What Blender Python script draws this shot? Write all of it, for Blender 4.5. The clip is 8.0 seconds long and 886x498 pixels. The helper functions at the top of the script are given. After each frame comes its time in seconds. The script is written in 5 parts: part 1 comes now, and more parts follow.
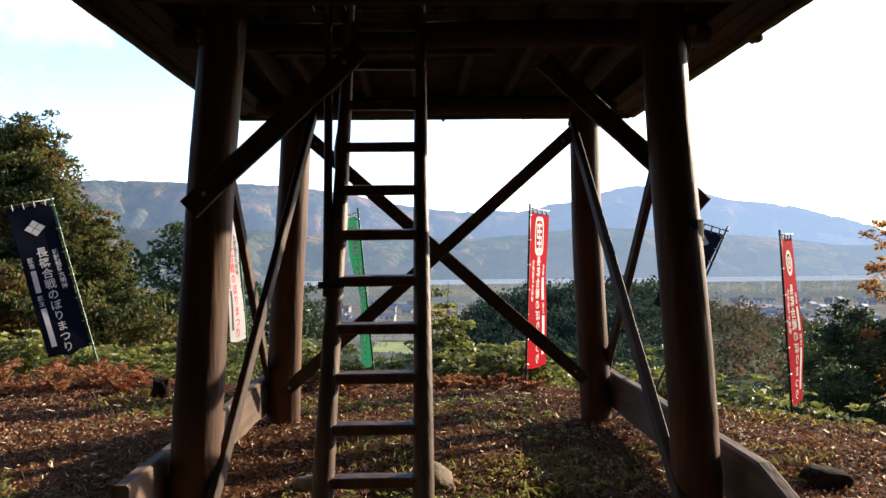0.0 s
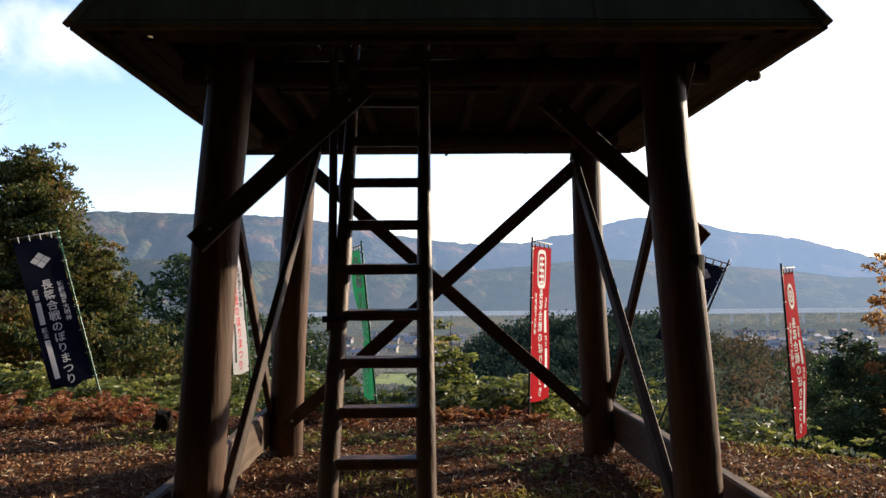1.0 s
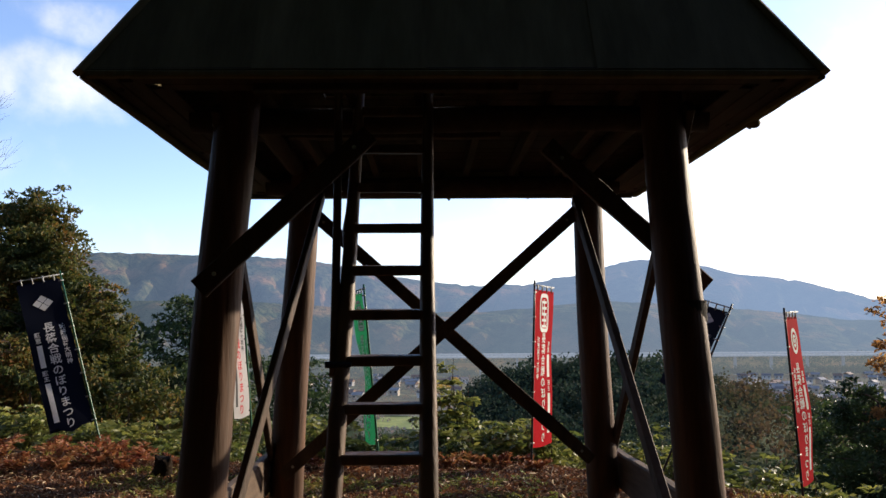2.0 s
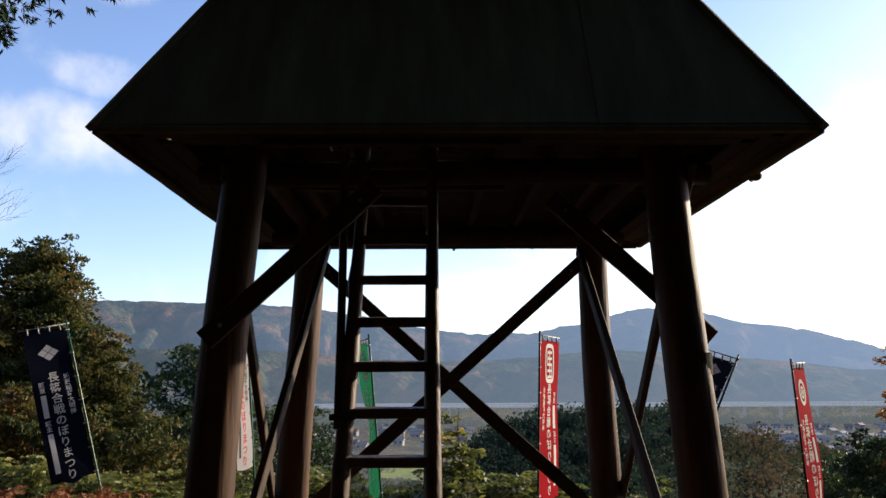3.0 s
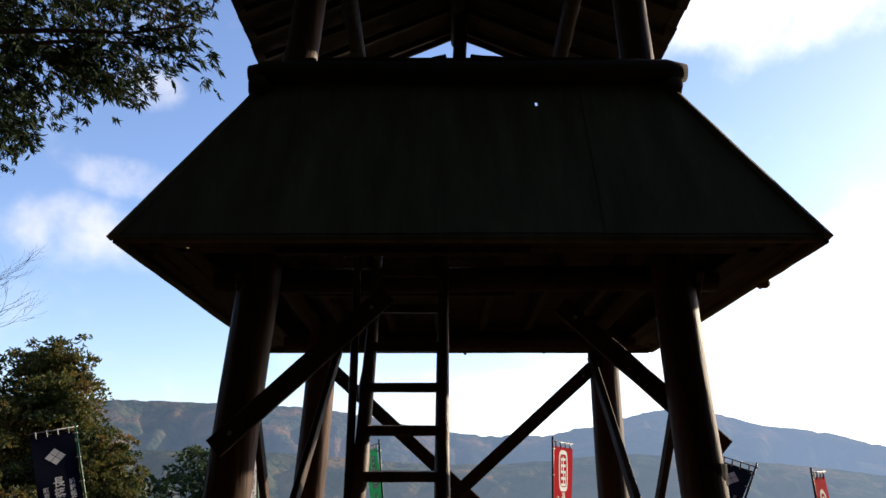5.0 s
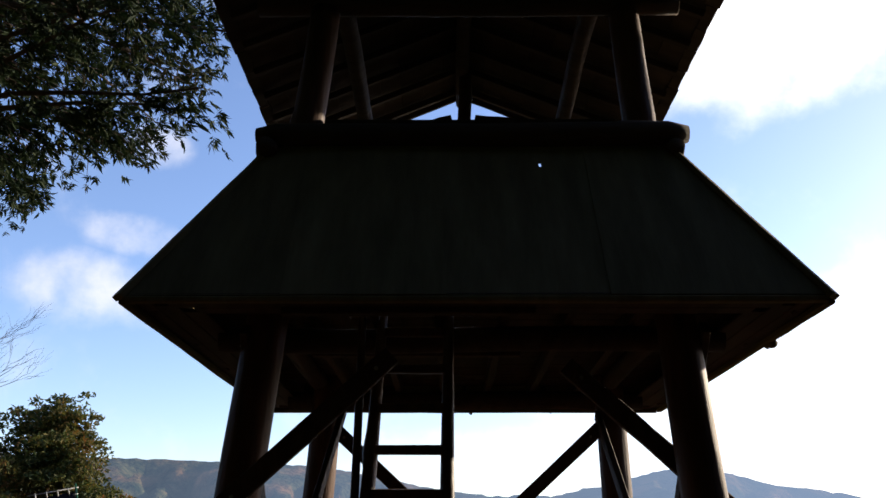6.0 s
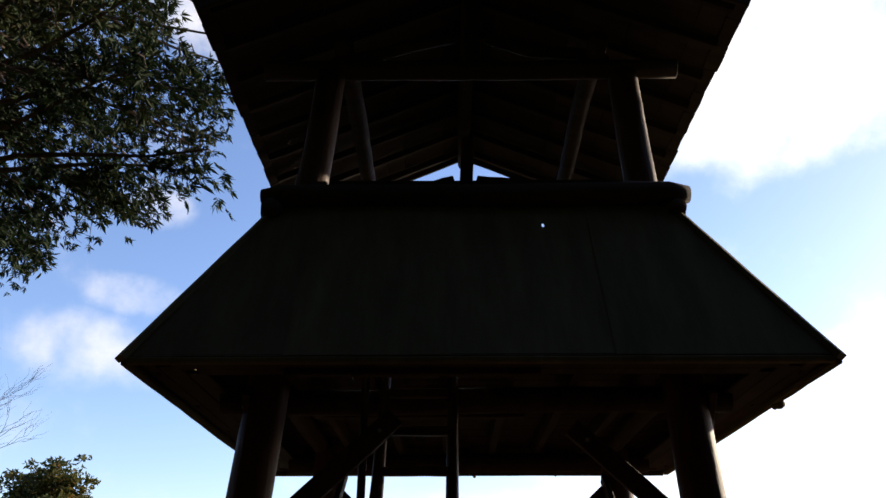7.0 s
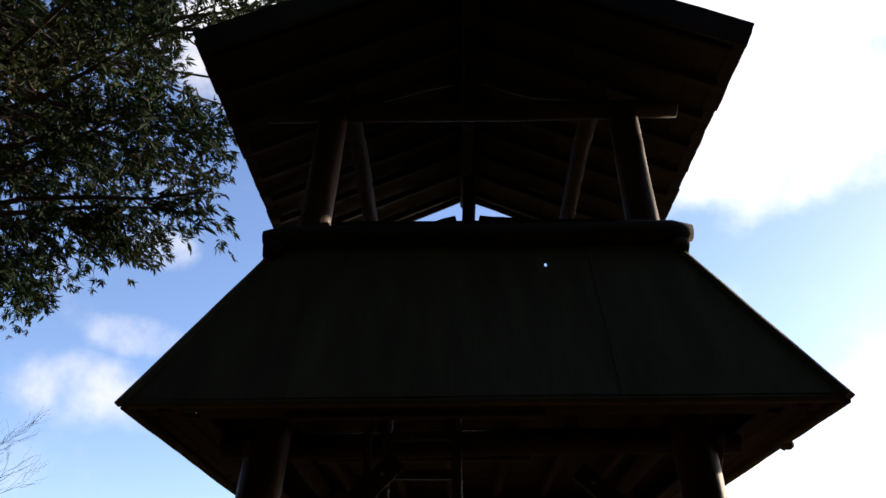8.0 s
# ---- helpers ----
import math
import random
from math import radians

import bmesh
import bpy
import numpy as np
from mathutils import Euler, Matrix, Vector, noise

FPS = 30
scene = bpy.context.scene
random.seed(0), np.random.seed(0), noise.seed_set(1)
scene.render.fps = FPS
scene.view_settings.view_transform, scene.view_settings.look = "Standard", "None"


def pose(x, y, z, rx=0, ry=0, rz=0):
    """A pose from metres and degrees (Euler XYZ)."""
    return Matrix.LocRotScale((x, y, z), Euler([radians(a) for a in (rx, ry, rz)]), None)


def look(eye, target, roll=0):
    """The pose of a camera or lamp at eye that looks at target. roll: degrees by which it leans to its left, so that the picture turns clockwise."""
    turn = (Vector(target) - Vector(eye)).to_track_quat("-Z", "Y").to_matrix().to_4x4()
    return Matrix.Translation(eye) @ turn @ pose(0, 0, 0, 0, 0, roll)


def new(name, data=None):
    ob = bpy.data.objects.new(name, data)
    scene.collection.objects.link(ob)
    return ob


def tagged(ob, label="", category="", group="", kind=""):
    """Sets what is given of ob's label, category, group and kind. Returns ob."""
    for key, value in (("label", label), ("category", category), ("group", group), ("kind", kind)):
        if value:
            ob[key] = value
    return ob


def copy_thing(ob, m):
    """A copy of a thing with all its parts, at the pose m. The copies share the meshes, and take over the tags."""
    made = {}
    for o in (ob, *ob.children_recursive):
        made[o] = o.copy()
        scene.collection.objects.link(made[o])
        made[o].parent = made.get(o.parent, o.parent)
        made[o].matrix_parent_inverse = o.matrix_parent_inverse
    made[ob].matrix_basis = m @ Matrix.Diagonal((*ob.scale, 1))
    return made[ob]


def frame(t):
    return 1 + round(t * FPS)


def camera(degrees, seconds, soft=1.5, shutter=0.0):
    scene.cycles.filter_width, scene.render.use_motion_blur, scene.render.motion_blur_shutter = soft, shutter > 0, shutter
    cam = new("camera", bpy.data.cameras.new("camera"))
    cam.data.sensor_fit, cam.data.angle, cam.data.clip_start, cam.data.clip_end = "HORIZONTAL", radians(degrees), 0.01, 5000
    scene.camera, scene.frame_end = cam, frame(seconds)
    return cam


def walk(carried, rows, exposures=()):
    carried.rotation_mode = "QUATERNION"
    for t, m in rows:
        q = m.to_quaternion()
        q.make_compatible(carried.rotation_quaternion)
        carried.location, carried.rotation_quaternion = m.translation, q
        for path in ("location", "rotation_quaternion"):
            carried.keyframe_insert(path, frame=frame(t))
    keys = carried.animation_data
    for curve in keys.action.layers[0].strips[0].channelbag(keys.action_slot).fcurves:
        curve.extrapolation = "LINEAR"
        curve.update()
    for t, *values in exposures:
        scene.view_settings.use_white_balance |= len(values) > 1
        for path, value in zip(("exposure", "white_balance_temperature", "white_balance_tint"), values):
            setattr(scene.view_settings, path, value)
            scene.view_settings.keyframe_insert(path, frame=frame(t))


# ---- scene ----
cam = camera(57.8, 8.0)
PATH = [
    (0, (-0.148, 0.014, 1.507), (-0.097, 2.013, 1.525), -0.6),
    (0.5, (-0.151, -0.003, 1.52), (-0.102, 1.995, 1.574), -0.6),
    (1, (-0.151, -0.035, 1.524), (-0.106, 1.963, 1.62), -0.5),
    (1.5, (-0.158, -0.044, 1.533), (-0.114, 1.95, 1.678), -0.4),
    (3, (-0.154, -0.085, 1.56), (-0.126, 1.889, 1.879), -0.3),
    (3.5, (-0.147, -0.106, 1.567), (-0.129, 1.857, 1.946), -0.1),
    (4, (-0.142, -0.128, 1.575), (-0.133, 1.823, 2.014), 0.0),
    (4.5, (-0.146, -0.142, 1.583), (-0.142, 1.795, 2.081), 0.0),
    (6, (-0.138, -0.169, 1.616), (-0.155, 1.708, 2.308), 0.1),
    (6.5, (-0.142, -0.174, 1.62), (-0.162, 1.675, 2.38), 0.1),
    (7, (-0.158, -0.176, 1.619), (-0.176, 1.644, 2.447), -0.0),
    (7.5, (-0.158, -0.171, 1.623), (-0.177, 1.625, 2.503), -0.2),
    (8, (-0.153, -0.162, 1.63), (-0.178, 1.615, 2.547), -0.3),
]
walk(cam, [(t, look(eye, target, roll)) for t, eye, target, roll in PATH],
     exposures=((0, 1.26), (0.7, 0.92), (1.5, 0.64), (3.0, 0.40), (4.5, 0.38), (6.0, 0.40), (8.0, 0.40)))

# ---- world, sun, exposure ----
SUN_AZ, SUN_EL = 57.0, 17.5          # degrees to the right of +y, and above the horizon


def sky_dir(az, el):
    a, e = radians(az), radians(el)
    return Vector((math.sin(a) * math.cos(e), math.cos(a) * math.cos(e), math.sin(e)))


def build_world():
    w = bpy.data.worlds.new("sky")
    scene.world = w
    w.use_nodes = True
    nt = w.node_tree
    nt.nodes.clear()
    N, L = nt.nodes.new, nt.links.new
    out, bg = N("ShaderNodeOutputWorld"), N("ShaderNodeBackground")
    sky = N("ShaderNodeTexSky")
    sky.sky_type = "NISHITA"
    sky.sun_disc = False
    sky.sun_elevation, sky.sun_rotation = radians(SUN_EL), radians(SUN_AZ)
    sky.altitude, sky.air_density, sky.dust_density, sky.ozone_density = 200, 1.0, 0.55, 2.6
    tc = N("ShaderNodeTexCoord")
    # clouds: soft patches round a few directions, torn by noise
    noise_a = N("ShaderNodeTexNoise")
    noise_a.inputs["Scale"].default_value, noise_a.inputs["Detail"].default_value = 11.0, 8.0
    noise_a.inputs["Roughness"].default_value = 0.58
    L(tc.outputs["Generated"], noise_a.inputs["Vector"])
    total = None
    clouds = ((-26.0, 15.8, 4.8, 2.6, 0.55), (-21.8, 14.6, 2.6, 1.5, 0.36), (-22.8, 19.8, 3.6, 1.5, 0.43), (-22.6, 25.6, 3.0, 1.6, 0.43),
              (26.0, 33.0, 9.0, 6.0, 0.85), (17.0, 40.0, 14.0, 8.0, 0.85), (36.0, 44.0, 20.0, 10.0, 0.85), (24.0, 6.0, 18.0, 11.0, 0.62),
              (2.0, 6.4, 9.0, 1.6, 0.42), (-15.0, 41.0, 9.0, 6.0, 0.85))
    for az, el, wide, high, dense in clouds:
        d = sky_dir(az, el)
        right = Vector((math.cos(radians(az)), -math.sin(radians(az)), 0))
        up = right.cross(d)
        terms = []
        for axis, size in ((right, wide), (up, high)):
            dot = N("ShaderNodeVectorMath")
            dot.operation = "DOT_PRODUCT"
            dot.inputs[1].default_value = axis / math.sin(radians(size))
            L(tc.outputs["Generated"], dot.inputs[0])
            sq = N("ShaderNodeMath")
            sq.operation = "MULTIPLY"
            L(dot.outputs["Value"], sq.inputs[0]), L(dot.outputs["Value"], sq.inputs[1])
            terms.append(sq)
        add = N("ShaderNodeMath")
        L(terms[0].outputs[0], add.inputs[0]), L(terms[1].outputs[0], add.inputs[1])
        front = N("ShaderNodeVectorMath")
        front.operation = "DOT_PRODUCT"
        front.inputs[1].default_value = d
        L(tc.outputs["Generated"], front.inputs[0])
        ahead = N("ShaderNodeMath")
        ahead.operation = "GREATER_THAN"
        ahead.inputs[1].default_value = 0.3
        L(front.outputs["Value"], ahead.inputs[0])
        fall = N("ShaderNodeMapRange")
        fall.interpolation_type = "SMOOTHSTEP"
        fall.inputs["From Min"].default_value, fall.inputs["From Max"].default_value = 1.6, 0.0
        fall.inputs["To Min"].default_value, fall.inputs["To Max"].default_value = 0.0, dense
        L(add.outputs[0], fall.inputs["Value"])
        keep = N("ShaderNodeMath")
        keep.operation = "MULTIPLY"
        L(fall.outputs[0], keep.inputs[0]), L(ahead.outputs[0], keep.inputs[1])
        if total:
            m = N("ShaderNodeMath")
            m.operation = "MAXIMUM"
            L(total.outputs[0], m.inputs[0]), L(keep.outputs[0], m.inputs[1])
            total = m
        else:
            total = keep
    mul = N("ShaderNodeMath")
    mul.operation = "MULTIPLY_ADD"
    mul.inputs[1].default_value, mul.inputs[2].default_value = 1.5, -0.75
    L(noise_a.outputs["Fac"], mul.inputs[0])
    s = N("ShaderNodeMath")
    L(total.outputs[0], s.inputs[0]), L(mul.outputs[0], s.inputs[1])
    ramp = N("ShaderNodeMapRange")
    ramp.interpolation_type = "SMOOTHSTEP"
    ramp.inputs["From Min"].default_value, ramp.inputs["From Max"].default_value = 0.05, 1.0
    ramp.inputs["To Max"].default_value = 0.85
    L(s.outputs[0], ramp.inputs["Value"])
    mix = N("ShaderNodeMix")
    mix.data_type = "RGBA"
    # clouds are brighter the nearer they stand to the sun
    sunward = N("ShaderNodeVectorMath")
    sunward.operation = "DOT_PRODUCT"
    sunward.inputs[1].default_value = sky_dir(SUN_AZ, SUN_EL)
    L(tc.outputs["Generated"], sunward.inputs[0])
    glow = N("ShaderNodeMapRange")
    glow.inputs["From Min"].default_value, glow.inputs["From Max"].default_value = 0.1, 1.0
    glow.inputs["To Min"].default_value, glow.inputs["To Max"].default_value = 6.4, 9.6
    L(sunward.outputs["Value"], glow.inputs["Value"])
    cloud = N("ShaderNodeVectorMath")
    cloud.operation = "SCALE"
    cloud.inputs[0].default_value = (1.0, 0.95, 0.93)
    L(glow.outputs[0], cloud.inputs["Scale"])
    L(ramp.outputs[0], mix.inputs["Factor"])
    deep = N("ShaderNodeHueSaturation")
    deep.inputs["Saturation"].default_value, deep.inputs["Value"].default_value = 1.02, 1.30
    L(sky.outputs["Color"], deep.inputs["Color"])
    tone = N("ShaderNodeVectorMath")             # the camera's violet-leaning blue
    tone.operation = "MULTIPLY"
    tone.inputs[1].default_value = (1.15, 1.03, 1.12)
    L(deep.outputs["Color"], tone.inputs[0])
    L(tone.outputs[0], mix.inputs["A"]), L(cloud.outputs[0], mix.inputs["B"])
    bg.inputs["Strength"].default_value = 0.145
    L(mix.outputs["Result"], bg.inputs["Color"])
    L(bg.outputs[0], out.inputs["Surface"])


build_world()
sun = new("sun", bpy.data.lights.new("sun", "SUN"))
sun.data.energy, sun.data.angle, sun.data.color = 5.0, radians(0.6), (1.0, 0.84, 0.63)
sun.matrix_world = look(sky_dir(SUN_AZ, SUN_EL) * 100, (0, 0, 0))


# ---- materials ----
def mat(name, dark, light, scale=6.0, stretch=(1, 1, 1), rough=0.8, bump=0.3, third=None, big=0.7, bump_scale=None, vary=0.0, spec=0.3):
    """A noisy two- or three-colour surface: fine grain, broad stains, relief, and a chance tint per object."""
    m = bpy.data.materials.new(name)
    m.use_nodes = True
    nt = m.node_tree
    b = nt.nodes["Principled BSDF"]
    N, L = nt.nodes.new, nt.links.new
    tc, mp = N("ShaderNodeTexCoord"), N("ShaderNodeMapping")
    mp.inputs["Scale"].default_value = stretch
    L(tc.outputs["Object"], mp.inputs["Vector"])
    n1, n2 = N("ShaderNodeTexNoise"), N("ShaderNodeTexNoise")
    n1.inputs["Scale"].default_value, n1.inputs["Detail"].default_value, n1.inputs["Roughness"].default_value = scale, 8.0, 0.65
    n2.inputs["Scale"].default_value, n2.inputs["Detail"].default_value = big, 4.0
    L(mp.outputs[0], n1.inputs["Vector"]), L(tc.outputs["Object"], n2.inputs["Vector"])
    r1 = N("ShaderNodeValToRGB")
    r1.color_ramp.elements[0].position, r1.color_ramp.elements[1].position = 0.32, 0.68
    r1.color_ramp.elements[0].color, r1.color_ramp.elements[1].color = (*dark, 1), (*light, 1)
    L(n1.outputs["Fac"], r1.inputs["Fac"])
    mx = N("ShaderNodeMix")
    mx.data_type = "RGBA"
    third = third or tuple(0.6 * c for c in dark)
    mx.inputs["B"].default_value = (*third, 1)
    r2 = N("ShaderNodeMapRange")
    r2.inputs["From Min"].default_value, r2.inputs["From Max"].default_value, r2.inputs["To Max"].default_value = 0.48, 0.72, 0.75
    L(n2.outputs["Fac"], r2.inputs["Value"]), L(r2.outputs[0], mx.inputs["Factor"])
    L(r1.outputs["Color"], mx.inputs["A"])
    col = mx.outputs["Result"]
    if vary:
        oi, hs, mr = N("ShaderNodeObjectInfo"), N("ShaderNodeHueSaturation"), N("ShaderNodeMapRange")
        mr.inputs["To Min"].default_value, mr.inputs["To Max"].default_value = 1 - vary, 1 + vary
        L(oi.outputs["Random"], mr.inputs["Value"]), L(mr.outputs[0], hs.inputs["Value"]), L(col, hs.inputs["Color"])
        col = hs.outputs["Color"]
    L(col, b.inputs["Base Color"])
    b.inputs["Roughness"].default_value = rough
    b.inputs["Specular IOR Level"].default_value = spec
    if bump:
        bp, n3 = N("ShaderNodeBump"), N("ShaderNodeTexNoise")
        n3.inputs["Scale"].default_value, n3.inputs["Detail"].default_value = bump_scale or scale * 1.7, 6.0
        L(mp.outputs[0], n3.inputs["Vector"])
        bp.inputs["Strength"].default_value, bp.inputs["Distance"].default_value = bump, 0.02
        L(n3.outputs["Fac"], bp.inputs["Height"]), L(bp.outputs[0], b.inputs["Normal"])
    return m


def leaf_mat(name, colors, through_light=0.4, rough=0.6, per_leaf=0.55, patch=0.5):
    """Leaves: a colour drawn per leaf, part of the light shining through."""
    m = bpy.data.materials.new(name)
    m.use_nodes = True
    nt = m.node_tree
    N, L = nt.nodes.new, nt.links.new
    b, out = nt.nodes["Principled BSDF"], nt.nodes["Material Output"]
    g, r = N("ShaderNodeNewGeometry"), N("ShaderNodeValToRGB")
    els = r.color_ramp.elements
    while len(els) < len(colors):
        els.new(0.5)
    for i, c in enumerate(colors):
        els[i].position, els[i].color = i / max(1, len(colors) - 1), (*c, 1)
    tc, n = N("ShaderNodeTexCoord"), N("ShaderNodeTexNoise")
    n.inputs["Scale"].default_value = patch
    L(tc.outputs["Object"], n.inputs["Vector"])
    a = N("ShaderNodeMath")
    a.operation = "MULTIPLY_ADD"
    a.inputs[1].default_value = per_leaf
    b2 = N("ShaderNodeMath")
    b2.operation = "MULTIPLY_ADD"
    b2.inputs[1].default_value, b2.inputs[2].default_value = 1.3 + 1.4 * (0.55 - per_leaf), -0.42 - 0.45 * (0.55 - per_leaf)
    L(n.outputs["Fac"], b2.inputs[0])
    L(g.outputs["Random Per Island"], a.inputs[0]), L(b2.outputs[0], a.inputs[2]), L(a.outputs[0], r.inputs["Fac"])
    L(r.outputs["Color"], b.inputs["Base Color"])
    b.inputs["Roughness"].default_value, b.inputs["Specular IOR Level"].default_value = rough, 0.25
    t, mx = N("ShaderNodeBsdfTranslucent"), N("ShaderNodeMixShader")
    L(r.outputs["Color"], t.inputs["Color"])
    mx.inputs["Fac"].default_value = through_light
    L(b.outputs[0], mx.inputs[1]), L(t.outputs[0], mx.inputs[2]), L(mx.outputs[0], out.inputs["Surface"])
    return m


def plain(name, color, rough=0.5, metal=0.0, scale=40.0, amount=0.15):
    dark = tuple(c * (1 - amount) for c in color)
    m = mat(name, dark, color, scale=scale, rough=rough, bump=0.08, third=tuple(c * (1 - 1.5 * amount) for c in color), big=2.0)
    m.node_tree.nodes["Principled BSDF"].inputs["Metallic"].default_value = metal
    return m


def haze_glow_mat(name, dark, light, third, scale, haze, amount, amount_sun):
    """Far hills, with the haze of kilometres of lit air mixed in as emission."""
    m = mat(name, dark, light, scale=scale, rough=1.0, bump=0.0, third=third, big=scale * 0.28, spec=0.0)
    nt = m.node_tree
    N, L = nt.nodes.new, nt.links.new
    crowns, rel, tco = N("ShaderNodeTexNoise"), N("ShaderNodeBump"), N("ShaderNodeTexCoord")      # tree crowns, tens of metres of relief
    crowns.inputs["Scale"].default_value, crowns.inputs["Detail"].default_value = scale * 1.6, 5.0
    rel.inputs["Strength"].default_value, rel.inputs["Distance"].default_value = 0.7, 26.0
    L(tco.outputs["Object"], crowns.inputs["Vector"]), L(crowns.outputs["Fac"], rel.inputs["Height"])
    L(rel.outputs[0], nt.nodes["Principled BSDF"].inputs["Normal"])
    # haze colour emitted by the surface itself, more of it towards the sun's side
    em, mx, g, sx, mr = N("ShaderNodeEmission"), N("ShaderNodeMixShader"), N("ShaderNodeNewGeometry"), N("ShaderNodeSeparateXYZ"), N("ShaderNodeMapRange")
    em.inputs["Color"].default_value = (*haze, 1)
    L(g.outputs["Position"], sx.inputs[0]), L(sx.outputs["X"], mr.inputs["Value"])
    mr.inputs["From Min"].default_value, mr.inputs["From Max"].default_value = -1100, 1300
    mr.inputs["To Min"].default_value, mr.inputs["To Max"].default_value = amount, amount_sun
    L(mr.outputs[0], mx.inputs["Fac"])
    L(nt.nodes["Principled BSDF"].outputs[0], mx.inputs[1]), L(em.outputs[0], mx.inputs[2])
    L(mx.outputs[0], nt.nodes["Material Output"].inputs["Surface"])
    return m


M_LOG = mat("log_wood", (0.032, 0.013, 0.006), (0.120, 0.052, 0.022), scale=9, stretch=(1, 1, 0.09), rough=0.6, bump=0.6, third=(0.045, 0.023, 0.012), big=1.3, vary=0.12, spec=0.3)
M_PLANK = mat("brace_plank", (0.035, 0.022, 0.015), (0.085, 0.054, 0.036), scale=12, stretch=(1, 1, 0.4), rough=0.75, bump=0.4, vary=0.15)
M_BOARD = mat("grey_board", (0.055, 0.034, 0.022), (0.125, 0.084, 0.056), scale=14, stretch=(1, 0.12, 1), rough=0.8, bump=0.4, third=(0.16, 0.11, 0.08), vary=0.1)
M_SKIRT = mat("skirt_board", (0.105, 0.086, 0.045), (0.175, 0.145, 0.078), scale=7, stretch=(1, 0.3, 0.12), rough=0.8, bump=0.25, third=(0.062, 0.064, 0.028), big=0.9, vary=0.12, spec=0.08)
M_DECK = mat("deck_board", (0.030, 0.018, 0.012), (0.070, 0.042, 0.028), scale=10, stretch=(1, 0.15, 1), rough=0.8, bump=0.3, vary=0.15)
M_ROOF = mat("roof_board", (0.035, 0.025, 0.02), (0.075, 0.056, 0.045), scale=8, stretch=(0.2, 1, 0.2), rough=0.85, bump=0.3, vary=0.15)
M_LADDER = mat("ladder_wood", (0.036, 0.018, 0.009), (0.13, 0.070, 0.036), scale=10, stretch=(1, 1, 0.1), rough=0.5, bump=0.4, vary=0.1, spec=0.4)
M_RAIL = mat("dark_rail_log", (0.035, 0.024, 0.017), (0.085, 0.058, 0.04), scale=9, stretch=(0.09, 1, 1), rough=0.8, bump=0.5, vary=0.1)
M_STUMP = mat("rotten_stump", (0.010, 0.008, 0.006), (0.045, 0.030, 0.020), scale=18, rough=0.95, bump=1.0, spec=0.04)
M_METAL = plain("galvanised_metal", (0.45, 0.45, 0.44), rough=0.4, metal=0.9)
M_STONE = mat("field_stone", (0.12, 0.09, 0.065), (0.25, 0.20, 0.145), scale=14, rough=0.9, bump=0.6)
M_GROUND = mat("litter_ground", (0.028, 0.014, 0.008), (0.10, 0.050, 0.026), scale=26, rough=0.95, bump=0.9, third=(0.055, 0.036, 0.015), big=1.1, bump_scale=34, spec=0.05)
nt = M_GROUND.node_tree                                  # down the slopes the litter gives way to woodland floor
pos, ln, mr, mg = nt.nodes.new("ShaderNodeNewGeometry"), nt.nodes.new("ShaderNodeVectorMath"), nt.nodes.new("ShaderNodeMapRange"), nt.nodes.new("ShaderNodeMix")
ln.operation, mg.data_type = "LENGTH", "RGBA"
mr.inputs["From Min"].default_value, mr.inputs["From Max"].default_value = 11.0, 24.0
mg.inputs["B"].default_value = (0.028, 0.040, 0.016, 1)
nt.links.new(pos.outputs["Position"], ln.inputs[0]), nt.links.new(ln.outputs["Value"], mr.inputs["Value"]), nt.links.new(mr.outputs[0], mg.inputs["Factor"])
sock = nt.nodes["Principled BSDF"].inputs["Base Color"]
nt.links.new(sock.links[0].from_socket, mg.inputs["A"]), nt.links.new(mg.outputs["Result"], sock)
M_LITTER = leaf_mat("fallen_leaves", ((0.040, 0.019, 0.012), (0.115, 0.046, 0.024), (0.24, 0.105, 0.050), (0.46, 0.28, 0.14)), 0.2, 0.72)
M_STRAW = leaf_mat("straw_chips", ((0.30, 0.20, 0.11), (0.50, 0.38, 0.24), (0.62, 0.50, 0.34)), 0.1, 0.7)
M_TWIG = mat("twig_bark", (0.08, 0.055, 0.04), (0.20, 0.15, 0.11), scale=20, rough=0.9, bump=0.3)
M_GRASS = leaf_mat("short_grass", ((0.05, 0.06, 0.014), (0.14, 0.15, 0.03), (0.30, 0.25, 0.06), (0.40, 0.26, 0.09)), 0.4)
M_FERN = leaf_mat("dry_fern", ((0.12, 0.03, 0.02), (0.24, 0.075, 0.035), (0.30, 0.14, 0.055), (0.17, 0.15, 0.05)), 0.4)
M_BUSH = leaf_mat("shrub_leaves", ((0.030, 0.048, 0.014), (0.085, 0.11, 0.028), (0.21, 0.22, 0.055), (0.36, 0.32, 0.09)), 0.45, 0.45)
M_CEDAR = leaf_mat("cypress_leaves", ((0.010, 0.020, 0.008), (0.018, 0.036, 0.013), (0.035, 0.05, 0.016), (0.06, 0.045, 0.02)), 0.18, 0.8)
M_CONIFER = leaf_mat("mixed_wood_leaves", ((0.019, 0.037, 0.012), (0.052, 0.074, 0.019), (0.135, 0.120, 0.028), (0.28, 0.115, 0.034)), 0.4)
M_DARKTREE = leaf_mat("dark_wood_leaves", ((0.010, 0.022, 0.009), (0.022, 0.042, 0.016), (0.04, 0.06, 0.02)), 0.25)
M_SLOPE = leaf_mat("slope_evergreen", ((0.018, 0.036, 0.014), (0.040, 0.066, 0.022), (0.075, 0.098, 0.032)), 0.35)
M_AUTUMN = leaf_mat("autumn_leaves", ((0.22, 0.10, 0.035), (0.38, 0.19, 0.06), (0.50, 0.31, 0.11)), 0.5)
